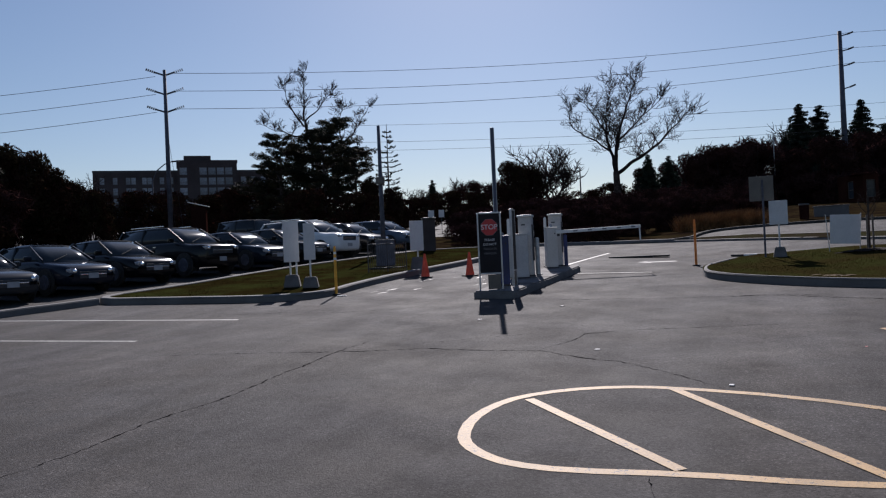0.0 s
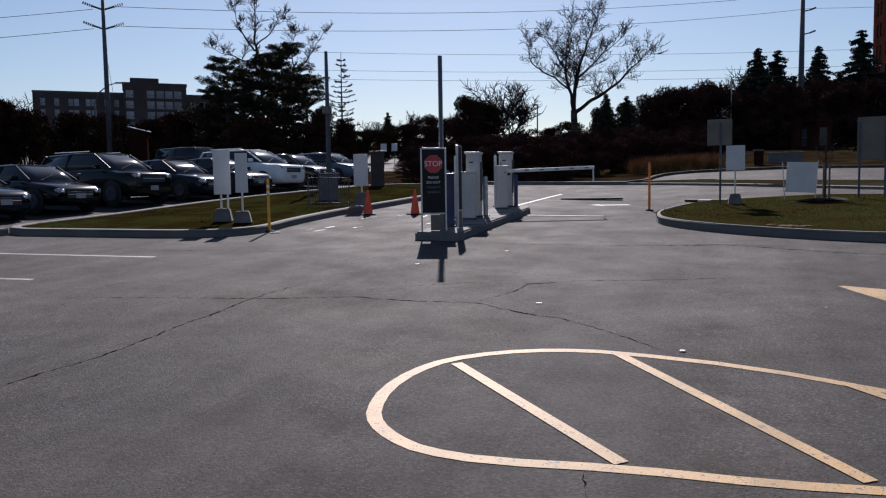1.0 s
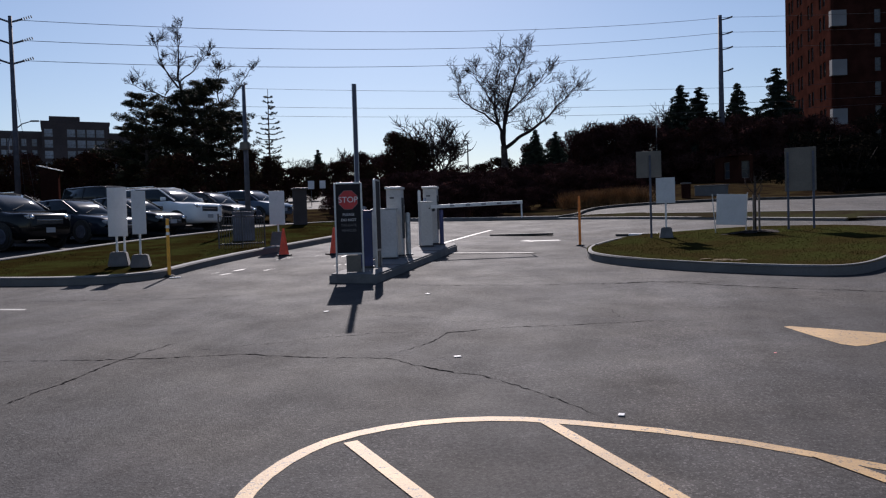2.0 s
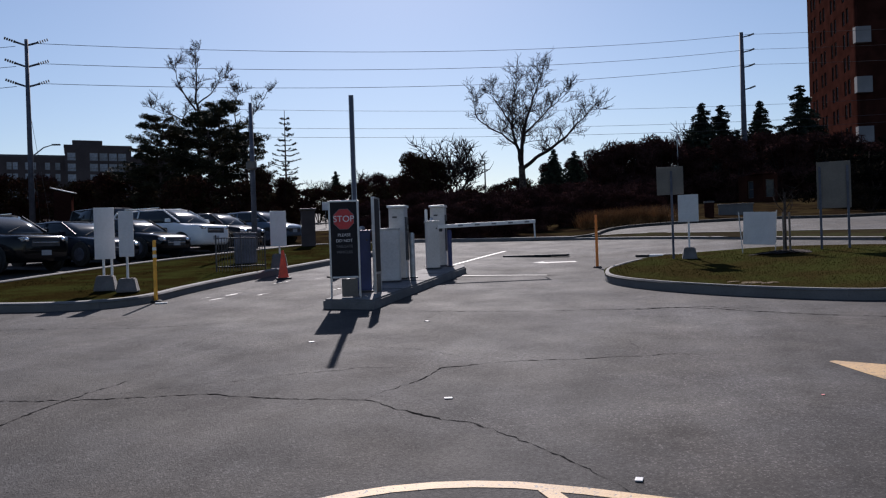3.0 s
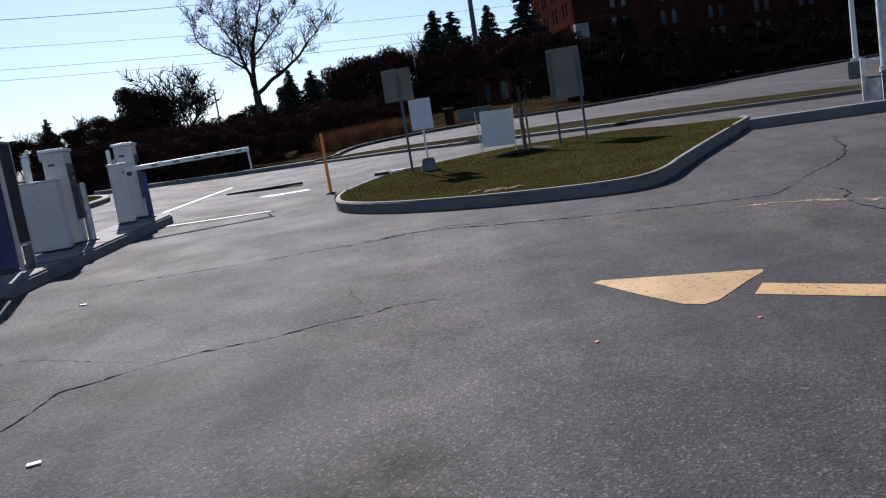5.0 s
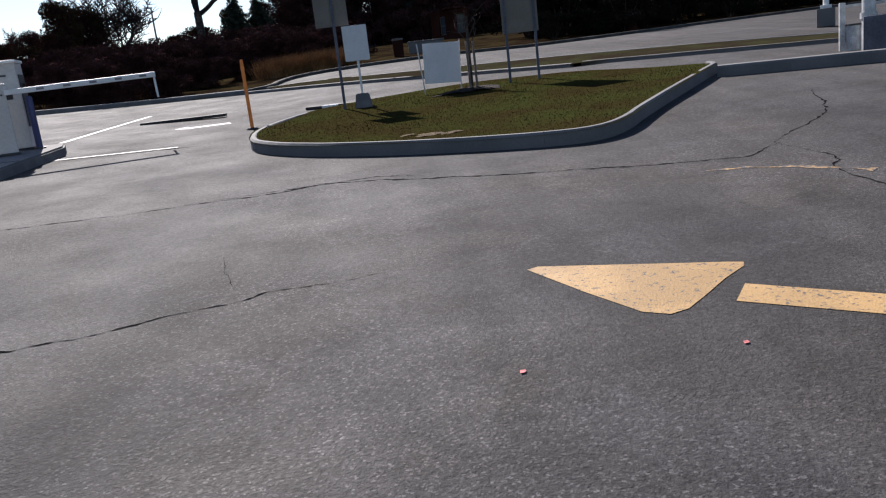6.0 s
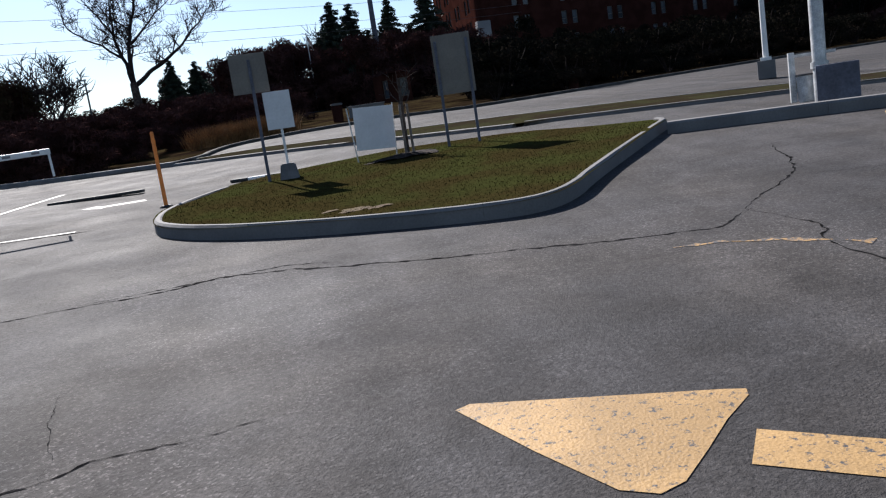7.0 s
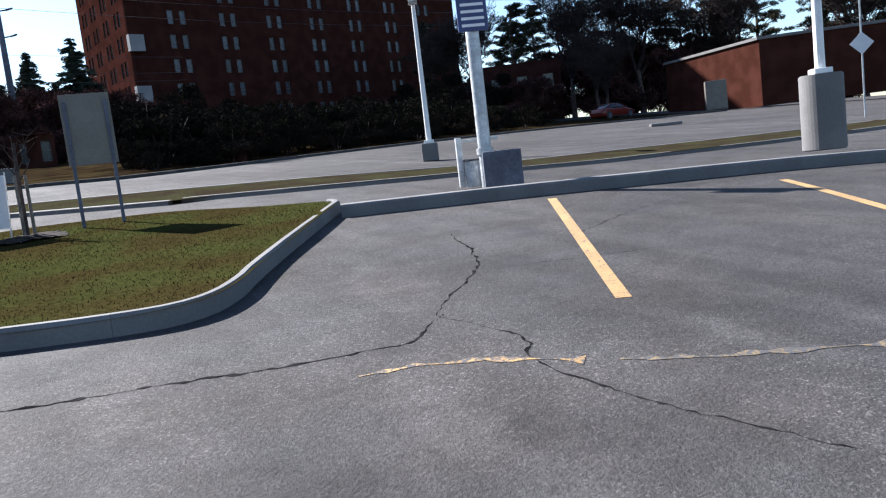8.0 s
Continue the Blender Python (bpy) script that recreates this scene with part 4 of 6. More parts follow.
part("rim", cyl(0.19, 0.19, 0.03, 0, 0, 0.45, 24, 0.008), "steel_dark", t)
t = thing("guard_post", "square grey steel post with a top rail", "post", (16.85, 16.42, g0), -45)
part("post", box(0.1, 0.1, 0.85, 0, 0, 0, 0.012), "galv", t)
part("rail", box(0.7, 0.04, 0.05, 0.36, 0, 0.76, 0.008), "galv", t)
t = thing("diamond_sign", "back of a diamond road sign on a thin post", "sign", (40.6, 12.6, 0.62), -70)
part("post", box(0.06, 0.04, 5.0, 0, 0, 0, 0.005), "galv", t)
b = box(0.62, 0.014, 0.62, 0, -0.03, -0.31, 0.004)
part("panel", b, "sign_white", t, at=pose(0, 0, 3.3, 0, 45, 0))
# wheel stops and drum on the far lot
for k, (x, y, rz) in enumerate(((45.0, 22.0, -40),)):
    tagged(part("wheel_stop", box(1.8, 0.25, 0.16, 0, 0, 0, 0.05), "concrete", None, at=pose(x, y, height(x, y), 0, 0, rz)), "pale concrete wheel stop on the far lot", "wheel stop")
for x, y in ((18.5, 39.2), (29.3, 36.1)):
    t = thing("litter_bin", "dark litter bin with a pale lid on the far kerb", "bin", (x, y, height(x, 0.0) + 0.02))
    part("drum", cyl(0.22, 0.24, 0.72, 0, 0, 0, 20, 0.02), "brick_dark", t)
    part("lid", cyl(0.27, 0.27, 0.09, 0, 0, 0.72, 20, 0.03), "concrete_dark", t)

t = thing("low_wall", "low pale concrete wall behind the litter bin", "wall", (21.0, 41.4, 0.55), -27)
part("wall_panel", box(1.7, 0.25, 0.62, 0, 0, 0, 0.02), "concrete", t)
part("coping", box(1.8, 0.32, 0.06, 0, 0, 0.62, 0.015), "concrete", t)

# rail fence beside the entry lane
t = thing("hoop_fence", "low black iron fence panels on the grass strip", "fence", (0, 0, 0.12 + slope(24.1)))
f0, f1 = Vector((-2.3, 23.5)), Vector((-1.18, 24.4))
for z in (0.12, 0.86):
    b = bmesh.new()
    tube(b, [(f0.x, f0.y, z), (f1.x, f1.y, z)], 0.016, 6)
    part("rail", b, "steel_dark", t)
for k in range(19):
    p = f0.lerp(f1, k / 18)
    part("picket", box(0.014 if k % 9 else 0.035, 0.014 if k % 9 else 0.035, 0.86 if k % 9 else 0.94, p.x, p.y, 0.0, 0), "steel_dark", t)
t = thing("utility_box", "dark grey metal utility box behind the fence", "utility box", (-2.0, 26.6, 0.12), 10)
part("housing", box(0.62, 0.45, 0.85, 0, 0, 0, 0.03), "pole_grey", t)
part("lid", box(0.66, 0.49, 0.05, 0, 0, 0.85, 0.015), "pole_grey", t)
t = thing("pay_station", "brown weathered pay station hut on the strip end", "kiosk", (-0.6, 34.5, 0.12), 5)
part("housing", box(0.55, 0.5, 1.45, 0, 0, 0, 0.03), "brown_wall", t)
part("roof", box(0.66, 0.6, 0.06, 0, 0, 1.45, 0.02), "steel_dark", t)
for x, y, h in ((-0.8, 60.0, 1.9), (0.0, 63.0, 1.9)):
    t = thing("small_sign", "small white sign on a dark post by the road", "sign", (x, y, 0.0), 0)
    part("post", box(0.05, 0.04, h, 0, 0, 0, 0.004), "steel_dark", t)
    part("panel", box(0.45, 0.015, 0.6, 0, -0.03, h - 0.6, 0.006), "sign_white", t)


# ---- cars ----
def loft(stations, ring):
    """A skin over cross-sections; ring gives (y, z) points of the right half from the underside to the top."""
    bm = bmesh.new()
    rings = []
    for s in stations:
        half = ring(*s[1:])
        full = half + [(-y, z) for y, z in half[::-1]]
        rings.append([bm.verts.new((s[0], y, z)) for y, z in full])
    n = len(rings[0])
    for a, b in zip(rings, rings[1:]):
        for k in range(n):
            bm.faces.new((a[k], a[(k + 1) % n], b[(k + 1) % n], b[k]))
    bm.faces.new(rings[0])
    bm.faces.new(rings[-1][::-1])
    bmesh.ops.recalc_face_normals(bm, faces=bm.faces[:])
    return bm


def body_ring(hw, lo, top):
    m = (lo + top) / 2
    return [(hw * 0.82, lo), (hw * 0.95, lo + 0.05), (hw, lo + 0.22), (hw * 1.0, m), (hw * 0.985, top - 0.12), (hw * 0.93, top - 0.03), (hw * 0.78, top)]


def cabin_ring(hb, ht, lo, top):
    return [(hb, lo), (hb * 0.7 + ht * 0.3, lo + (top - lo) * 0.4), (ht, top - 0.07), (ht * 0.9, top - 0.01), (ht * 0.55, top + 0.012)]


def ball(r, x, y, z):
    own = bmesh.new()
    bmesh.ops.create_uvsphere(own, u_segments=16, v_segments=10, radius=r)
    bmesh.ops.translate(own, verts=own.verts, vec=(x, y, z))
    return own


SHAPES = {
    "sedan": dict(L=4.7, W=0.91, hood=0.86, belt=0.96, roof=1.44, ws=(1.15, 0.35), rear=(-0.95, -1.75), tail=1.02),
    "suv": dict(L=4.85, W=0.97, hood=1.08, belt=1.18, roof=1.74, ws=(1.38, 0.45), rear=(-1.95, -2.25), tail=1.15),
    "hatch": dict(L=4.3, W=0.89, hood=0.92, belt=1.0, roof=1.5, ws=(1.15, 0.4), rear=(-1.5, -1.98), tail=1.05),
    "jeep": dict(L=4.4, W=0.93, hood=1.12, belt=1.18, roof=1.86, ws=(0.75, 0.55), rear=(-2.0, -2.12), tail=1.18),
}


def car(kind, paint, label, loc, rz):
    s = SHAPES[kind]
    t = thing("parked_car", label, "car", loc, rz, "cars parked in a row")
    L, W, hd, bt, rf = s["L"] / 2, s["W"], s["hood"], s["belt"], s["roof"]
    lo = 0.2 if kind == "sedan" else 0.26
    bluff = kind in ("suv", "jeep")
    body = part("body", loft([
        (L, W * 0.70, lo + 0.12, hd - 0.28 + 0.12 * bluff), (L - 0.06, W * 0.82, lo + 0.04, hd - 0.17 + 0.1 * bluff), (L - 0.28, W * 0.93, lo, hd - 0.08 + 0.05 * bluff),
        (L - 0.7, W * 0.98, lo, hd - 0.02), (s["ws"][0] + 0.05, W, lo, hd + 0.04), (s["ws"][0] - 0.25, W, lo, bt), (0, W, lo, bt + 0.01), (-1.3, W, lo, bt + 0.02),
        (s["rear"][1] + 0.02, W * 0.99, lo, s["tail"]), (-L + 0.22, W * 0.94, lo + 0.03, s["tail"] - 0.04), (-L + 0.05, W * 0.84, lo + 0.1, s["tail"] - 0.14), (-L, W * 0.74, lo + 0.2, s["tail"] - 0.3)], body_ring), paint, t, smooth=True)
    x0, x1, x2, x3 = s["ws"][0], s["ws"][1], s["rear"][0], s["rear"][1]
    part("glasshouse", loft([(x0, W * 0.84, W * 0.80, bt - 0.06, bt), (x0 * 0.5 + x1 * 0.5, W * 0.9, W * 0.78, bt - 0.06, (bt + rf) / 2 + 0.03), (x1, W * 0.92, W * 0.72, bt - 0.06, rf - 0.03), ((x1 + x2) / 2, W * 0.93, W * 0.73, bt - 0.06, rf),
                             (x2, W * 0.92, W * 0.72, bt - 0.06, rf - 0.04), (x3, W * 0.86, W * 0.78, bt - 0.06, bt + 0.04)], cabin_ring), "glass", t, "dark glass", smooth=True)
    roof = part("roof", loft([(x1 + 0.02, W * 0.70, W * 0.68, rf - 0.08, rf - 0.02), ((x1 + x2) / 2, W * 0.74, W * 0.70, rf - 0.07, rf + 0.012), (x2 - 0.02, W * 0.71, W * 0.68, rf - 0.09, rf - 0.03)], cabin_ring), paint, t, smooth=True)
    if kind == "suv":
        for y in (-1, 1):
            part("roof_rail", box(1.8, 0.035, 0.03, (x1 + x2) / 2, y * W * 0.63, rf + 0.03, 0.01), "chrome", roof)
    for y in (-1, 1):
        for a, b_, w in (((x0, W * 0.865, bt), (x1 + 0.03, W * 0.735, rf - 0.06), 0.03), (((x1 + x2) / 2, W * 0.935, bt - 0.02), ((x1 + x2) / 2, W * 0.75, rf - 0.05), 0.035), ((x3, W * 0.86, bt), (x2, W * 0.735, rf - 0.07), 0.045)):
            b2 = bmesh.new()
            tube(b2, [(a[0], y * a[1], a[2]), (b_[0], y * b_[1], b_[2])], w, 6)
            part("pillar", b2, paint, t)
        m_ = part("mirror", box(0.12, 0.2, 0.14, x0 - 0.35, y * (W + 0.1), bt + 0.0, 0.04), paint, t)
        part("headlight", box(0.18, 0.36, 0.13, L - 0.13, y * W * 0.62, hd - 0.30 + 0.08 * bluff, 0.05, rz=-y * 22), "lamp_lens", t, "clear headlight")
        part("tail_light", box(0.1, 0.3, 0.16, -L + 0.1, y * W * 0.66, s["tail"] - 0.3, 0.04), "tail", t, "red tail light")
        # Mirror ball added on the headlight so that it shows a sun glint.
        part("glint_ball", ball(0.075, L - 0.045, y * W * 0.62, hd - 0.25 + 0.09 * bluff), "glint_ball", t, "mirror ball added at the headlight to catch a sun glint", smooth=True)
        part("fog_light", box(0.05, 0.16, 0.07, L - 0.06, y * W * 0.6, lo + 0.16, 0.02), "lamp_lens", t)
        part("door_handle", box(0.16, 0.03, 0.03, 0.05, y * W * 1.0, bt - 0.16, 0.01), "chrome" if kind == "suv" else paint, t)
        part("sill", box(2.2, 0.05, 0.08, -0.05, y * W * 0.97, lo - 0.01, 0.02), "rubber", t)
        for x in (L - 0.88, -L + 0.9):
            r = 0.36 if bluff else 0.325
            arch = cyl(r + 0.06, r + 0.06, 0.05, 0, 0, -0.025, 28)
            part("arch", arch, "rubber", body, at=pose(x, y * (W * 0.985), r + 0.01, 90))
            wheel = part("wheel", cyl(r, r, 0.22, 0, 0, -0.11, 28, 0.03), "rubber", t, "black tyre", at=pose(x, y * (W - 0.075), r, 90))
            rim = cyl(r * 0.66, r * 0.62, 0.02, 0, 0, 0, 24)
            for k in range(5):
                own = box(r * 0.12, r * 0.6, 0.025, 0, r * 0.32, 0.005, 0.004)
                bmesh.ops.rotate(own, verts=own.verts, cent=(0, 0, 0), matrix=Matrix.Rotation(k * math.tau / 5, 3, "Z"))
                merge(rim, own)
            part("rim", rim, "pole_grey", wheel, "dull alloy rim", at=pose(0, 0, -y * 0.112, 180 if y > 0 else 0))
    part("grille", box(0.05, W * 0.95, 0.2, L - 0.02, 0, hd - 0.46 + 0.1 * bluff, 0.03), "steel_dark", t, "dark grille")
    part("grille_bar", box(0.02, W * 0.9, 0.025, L + 0.005, 0, hd - 0.36 + 0.1 * bluff, 0.006), "chrome", t)
    part("number_plate", box(0.012, 0.32, 0.15, L + 0.012, 0, lo + 0.2, 0.003), "plate", t, "blank pale plate")
    part("bumper", box(0.14, W * 1.35, 0.16, L - 0.09, 0, lo + 0.1, 0.05), "rubber" if kind != "sedan" else paint, t)
    b2 = bmesh.new()
    tube(b2, [(x0 + 0.12, -0.5, bt - 0.02), (x0 - 0.1, 0.05, bt + 0.16)], 0.012, 5)
    part("wiper", b2, "rubber", t)
    return t


CARS = [
    ("sedan", "paint_grey", "dark grey sedan parked nose to the grass strip", 0.6, 0.55),
    ("sedan", "paint_navy", "dark blue-grey sedan parked nose to the kerb", 3.1, 0.55),
    ("sedan", "paint_black", "glossy black sedan parked nose to the kerb", 5.6, 0.6),
    ("suv", "paint_black", "large black SUV with roof rails parked in the row", 8.5, 0.45),
    ("sedan", "paint_navy", "dark sedan beside the black SUV", 11.2, 0.0),
    ("sedan", "paint_black", "low black sedan glinting in the sun", 13.9, 0.0),
    ("suv", "paint_white", "white SUV parked in the row", 16.4, 0.1),
    ("hatch", "paint_black", "black hatchback parked near the row's end", 19.0, 0.0),
    ("jeep", "paint_grey", "boxy dark grey off-road car in the row behind", 19.8, 6.5),
    ("hatch", "paint_blue", "blue-grey hatchback at the far end of the row", 22.4, 0.0),
]
HEAD = Vector((0.857, -0.515))
for kind, paint, label, run, back in CARS:
    L = SHAPES[kind]["L"] / 2 + back
    nose = (-10.9 + 0.42 * run, 19.0 + 0.907 * run)
    car(kind, paint, label, (nose[0] - HEAD.x * L, nose[1] - HEAD.y * L, 0.0), math.degrees(math.atan2(HEAD.y, HEAD.x)))


# ---- utility poles and wires ----
def utility_pole(loc, h, rz, arms, lean=0.0, r=0.17, label="tall grey utility pole with crossarms and insulators", both=True, reach=1.0):
    t = thing("utility_pole", label, "utility pole", loc, rz)
    part("pole", cyl(r, r * 0.6, h, 0, 0, 0, 14), "pole_grey", t, smooth=True)
    ends = []
    for z in arms:
        for sx in ((-1, 1) if both else (1,)):
            b = bmesh.new()
            tube(b, [(0, 0, z - 0.25), (sx * reach, 0, z)], 0.07, 6)
            part("arm", b, "pole_grey", t)
            b = bmesh.new()
            for k in range(5):
                cyl(0.1, 0.1, 0.07, 0, 0, 0.16 * k, 10, bm=b)
            part("insulator", b, "steel_dark", t, at=pose(sx * reach, 0, z, 0, sx * 70, 0))
    return t


PL, PR = Vector((-21.9, 62.1, 0)), Vector((45.1, 85.2, 0.3))
HL, HR = 14.25, 19.4
utility_pole(PL, HL, 10, (HL - 0.2, HL - 1.75, HL - 3.2), r=0.21, reach=0.75)
utility_pole(PR, HR, 10, (HR - 0.3, HR - 2.0, HR - 3.7, HR - 6.2), r=0.36, both=False)
utility_pole((-2.6, 33.7, 0.12), 5.65, 0, (), r=0.115, label="dark weathered utility pole with a transformer")
t = thing("transformer", "grey pole-mounted transformer can", "transformer", (-2.6, 33.45, 3.2))
part("can", cyl(0.2, 0.2, 0.3, 0, 0, 0, 18, 0.03), "sign_back", t)
part("bracket", box(0.08, 0.2, 0.06, 0, 0.15, 0.15, 0.01), "steel_dark", t)


def wire(a, b, sag, r=0.02):
    bm = bmesh.new()
    a, b = Vector(a), Vector(b)
    pts = [a.lerp(b, k / 24) - Vector((0, 0, sag * 4 * (k / 24) * (1 - k / 24))) for k in range(25)]
    tube(bm, pts, r, 4)
    tagged(part("overhead_wire", bm, "steel_dark"), "thin dark overhead power line", "wire", "overhead wires")


for k, (zl, zr) in enumerate(((HL - 0.3, HR - 0.2), (HL - 1.75, HR - 1.9), (HL - 3.2, HR - 3.6))):
    sl, sr = slope(PL.y), slope(PR.y)
    wire(PL + Vector((0.75, 0, zl + sl)), PR + Vector((0.9, 0, zr + sr)), 1.2)
    wire(PL + Vector((-0.75, 0, zl - 0.2 + sl)), (-75, 52, zl - 4.0 + sl), 1.0)
    wire(PR + Vector((0.9, 0, zr + sr)), (125, 62, zr + 1 + sr), 1.2)
for z in (10.3, 8.7, 7.9):
    wire((-12.0, 72, z + slope(72)), (60, 78, z + 1.0 + slope(78)), 0.7, 0.015)
t = thing("flag_pole", "slender grey flag pole with a limp flag", "flag pole", (33.6, 77.0, 0.2))
part("pole", cyl(0.07, 0.04, 7.9, 0, 0, 0, 10), "galv", t)
b = bmesh.new()
q = [[b.verts.new((0.05 + 0.1 * i + 0.03 * math.sin(j * 2.0), 0.06 * math.sin(i * 2.2 + j), 7.75 - 0.2 * j - 0.2 * i)) for i in range(5)] for j in range(4)]
for r0, r1 in zip(q, q[1:]):
    for i in range(4):
        b.faces.new((r0[i], r0[i + 1], r1[i + 1], r1[i]))
bmesh.ops.solidify(b, geom=b.faces[:], thickness=0.01)
part("flag", b, "letter_dim", t, "limp faded flag")


# stays of the pole
for dx in (-0.5, -1.3):
    wire(PL + Vector((-0.1, 0, HL - 4.0 + slope(PL.y))), (PL.x + dx, PL.y + 5.0, slope(PL.y + 5.0)), 0.0, 0.02)
t = thing("street_lamp", "tall far street lamp with a curved arm", "street lamp", (-46.8, 125.1, 0.0), 0, "street lamps")
b = bmesh.new()
tube(b, [(0, 0, 0), (0, 0, 8.6), (0.7, 0, 10.2), (2.0, 0.2, 11.3), (3.2, 0.4, 11.7)], [0.16, 0.12, 0.1, 0.09, 0.07], 8)
part("pole", b, "pole_grey", t)
part("head", box(1.2, 0.4, 0.22, 3.7, 0.45, 11.62, 0.06), "steel_dark", t)
t = thing("garden_shed", "small dark shed with a pale sloping roof behind the cars", "shed", (-18.6, 59.0, -0.15), 12)
part("wall", box(1.1, 1.2, 3.15, 0, 0, 0, 0.03), "brick_dark", t)
part("roof", box(1.5, 1.6, 0.06, 0, 0, 0, 0.02), "white_metal", t, "pale sheet roof", at=pose(0, 0, 3.28, 3, 14, 0))


# ---- buildings ----
def wall_with_windows(t, origin, ux, width, floors, storey, z0, cols, wmat, glassmat, wins, name="wall", thick=0.35, sill=0.85, head=2.35):
    """A wall of piers and bands with recessed windows; origin is its left foot seen from outside, ux its run."""
    ux = Vector(ux).normalized()
    nrm = Vector((ux.y, -ux.x))
    rz = math.degrees(math.atan2(ux.y, ux.x))
    m = pose(origin[0], origin[1], z0, 0, 0, rz)
    bm = bmesh.new()
    openings = []
    for c in cols:
        for dx, w in wins:
            openings.append((c + dx - w / 2, c + dx + w / 2))
    openings.sort()
    H = floors * storey + 0.9
    edges = [0.0]
    for a, b in openings:
        edges += [a, b]
    edges.append(width)

    def slab(x0, x1, za, zb, y0=0.0, y1=thick):
        vs = [bm.verts.new((x, y, z)) for z in (za, zb) for x, y in ((x0, y0), (x1, y0), (x1, y1), (x0, y1))]
        for qd in ((0, 1, 5, 4), (1, 2, 6, 5), (2, 3, 7, 6), (3, 0, 4, 7), (4, 5, 6, 7), (3, 2, 1, 0)):
            bm.faces.new([vs[i] for i in qd])
    for k in range(0, len(edges) - 1, 2):
        slab(edges[k], edges[k + 1], 0, H)
    for a, b in openings:
        zprev = 0.0
        for fl in range(floors):
            slab(a, b, zprev, fl * storey + sill)
            zprev = fl * storey + head
        slab(a, b, zprev, H)
    wall = part(name, bm, wmat, t, at=m)
    panes = {}
    for i, (a, b) in enumerate(openings):
        for fl in range(floors):
            key = round(b - a, 3)
            if key not in panes:
                g = box(b - a, 0.03, head - sill, 0, 0, 0, 0)
                pane = part("pane", g, glassmat, wall, at=pose((a + b) / 2, 0.2, fl * storey + sill))
                fr = bmesh.new()
                w2 = (b - a) / 2
                for x, w_, z, h_ in ((-w2 + 0.03, 0.06, 0, head - sill), (w2 - 0.03, 0.06, 0, head - sill), (0, b - a, 0, 0.06), (0, b - a, head - sill - 0.06, 0.06), (0, b - a, 0.72, 0.05)):
                    box(w_, 0.06, h_, x, 0.0, z, 0, bm=fr)
                frame_ = part("window_frame", fr, "frame", wall, at=pose((a + b) / 2, 0.16, fl * storey + sill))
                panes[key] = (pane.data, frame_.data)
            else:
                for nm, dat, y in (("pane", panes[key][0], 0.2), ("window_frame", panes[key][1], 0.16)):
                    ob = new(nm, dat)
                    ob.parent = wall
                    ob.matrix_basis = pose((a + b) / 2, y, fl * storey + sill)
    return wall


CX, CY = 65.8, 95.1
FX, SX = Vector((0.9816, -0.1908)), Vector((-0.1908, -0.9816))
TZ = height(CX, CY) - 0.6
tower = thing("brick_tower", "tall red-brick apartment tower, near face in shade, unseen top storeys added for its shadow", "building", (0, 0, TZ))
cols = [6.8 + 7.45 * k for k in range(7)]
# Storeys 11 to 14 are unseen, added to lengthen the tower's shadow.
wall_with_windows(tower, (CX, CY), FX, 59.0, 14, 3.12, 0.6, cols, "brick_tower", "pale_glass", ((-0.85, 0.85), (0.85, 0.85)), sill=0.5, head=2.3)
# Side wall is turned off square so that it catches more sun.
SIDE = Vector((-0.31, -0.951)).normalized()
so = Vector((CX, CY)) - SIDE * 22.0
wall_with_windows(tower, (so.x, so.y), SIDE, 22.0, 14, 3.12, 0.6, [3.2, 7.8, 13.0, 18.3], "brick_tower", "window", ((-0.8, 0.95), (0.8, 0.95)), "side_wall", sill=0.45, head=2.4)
b = bmesh.new()
quad = [Vector((CX, CY)), Vector((CX, CY)) + FX * 59, Vector((CX, CY)) + FX * 59 - SX * 16, so]
f = b.faces.new([b.verts.new((p.x, p.y, 44.9)) for p in quad])
ext = bmesh.ops.extrude_face_region(b, geom=[f])
bmesh.ops.translate(b, verts=[v for v in ext["geom"] if isinstance(v, bmesh.types.BMVert)], vec=(0, 0, 0.4))
bmesh.ops.recalc_face_normals(b, faces=b.faces[:])
part("roof", b, "concrete_dark", tower)
b = bmesh.new()
inner = [quad[1], quad[2], quad[3]]
for p0, p1 in zip(inner, inner[1:]):
    vs = [b.verts.new((p.x, p.y, z)) for p, z in ((p0, 0.6), (p1, 0.6), (p1, 44.9), (p0, 44.9))]
    b.faces.new(vs)
bmesh.ops.solidify(b, geom=b.faces[:], thickness=0.3)
part("back_wall", b, "brick_tower", tower)
for k in range(7):
    z = 0.6 + 6.1 + 6.35 * k
    p = Vector((CX, CY)) + FX * 0.7
    bay = part("bay_window", box(1.9, 0.8, 2.05, 0, -0.35, 0, 0.03), "pale_wall", tower, "white boxed bay window", at=pose(p.x, p.y, z, 0, 0, math.degrees(math.atan2(FX.y, FX.x))))
    part("bay_pane", box(0.03, 0.6, 1.4, -0.86, -0.35, 0.25, 0), "glass", bay, at=pose(0, 0, 0))
# entrance canopy at the tower's foot
t = thing("entrance_canopy", "pale columned entrance canopy at the tower's foot", "canopy", (CX - 2.0, CY - 1.5, height(CX, 0)), math.degrees(math.atan2(SX.y, SX.x)))
part("roof_slab", box(9.0, 3.0, 0.5, -3.0, 1.0, 3.1, 0.03), "brick_dark", t)
for k in range(5):
    part("column", box(0.4, 0.4, 3.1, -7.0 + 2.0 * k, -0.2, 0, 0.02), "pale_wall", t)
    part("footing", box(0.6, 0.6, 0.3, -7.0 + 2.0 * k, -0.2, 0, 0.02), "concrete", t)

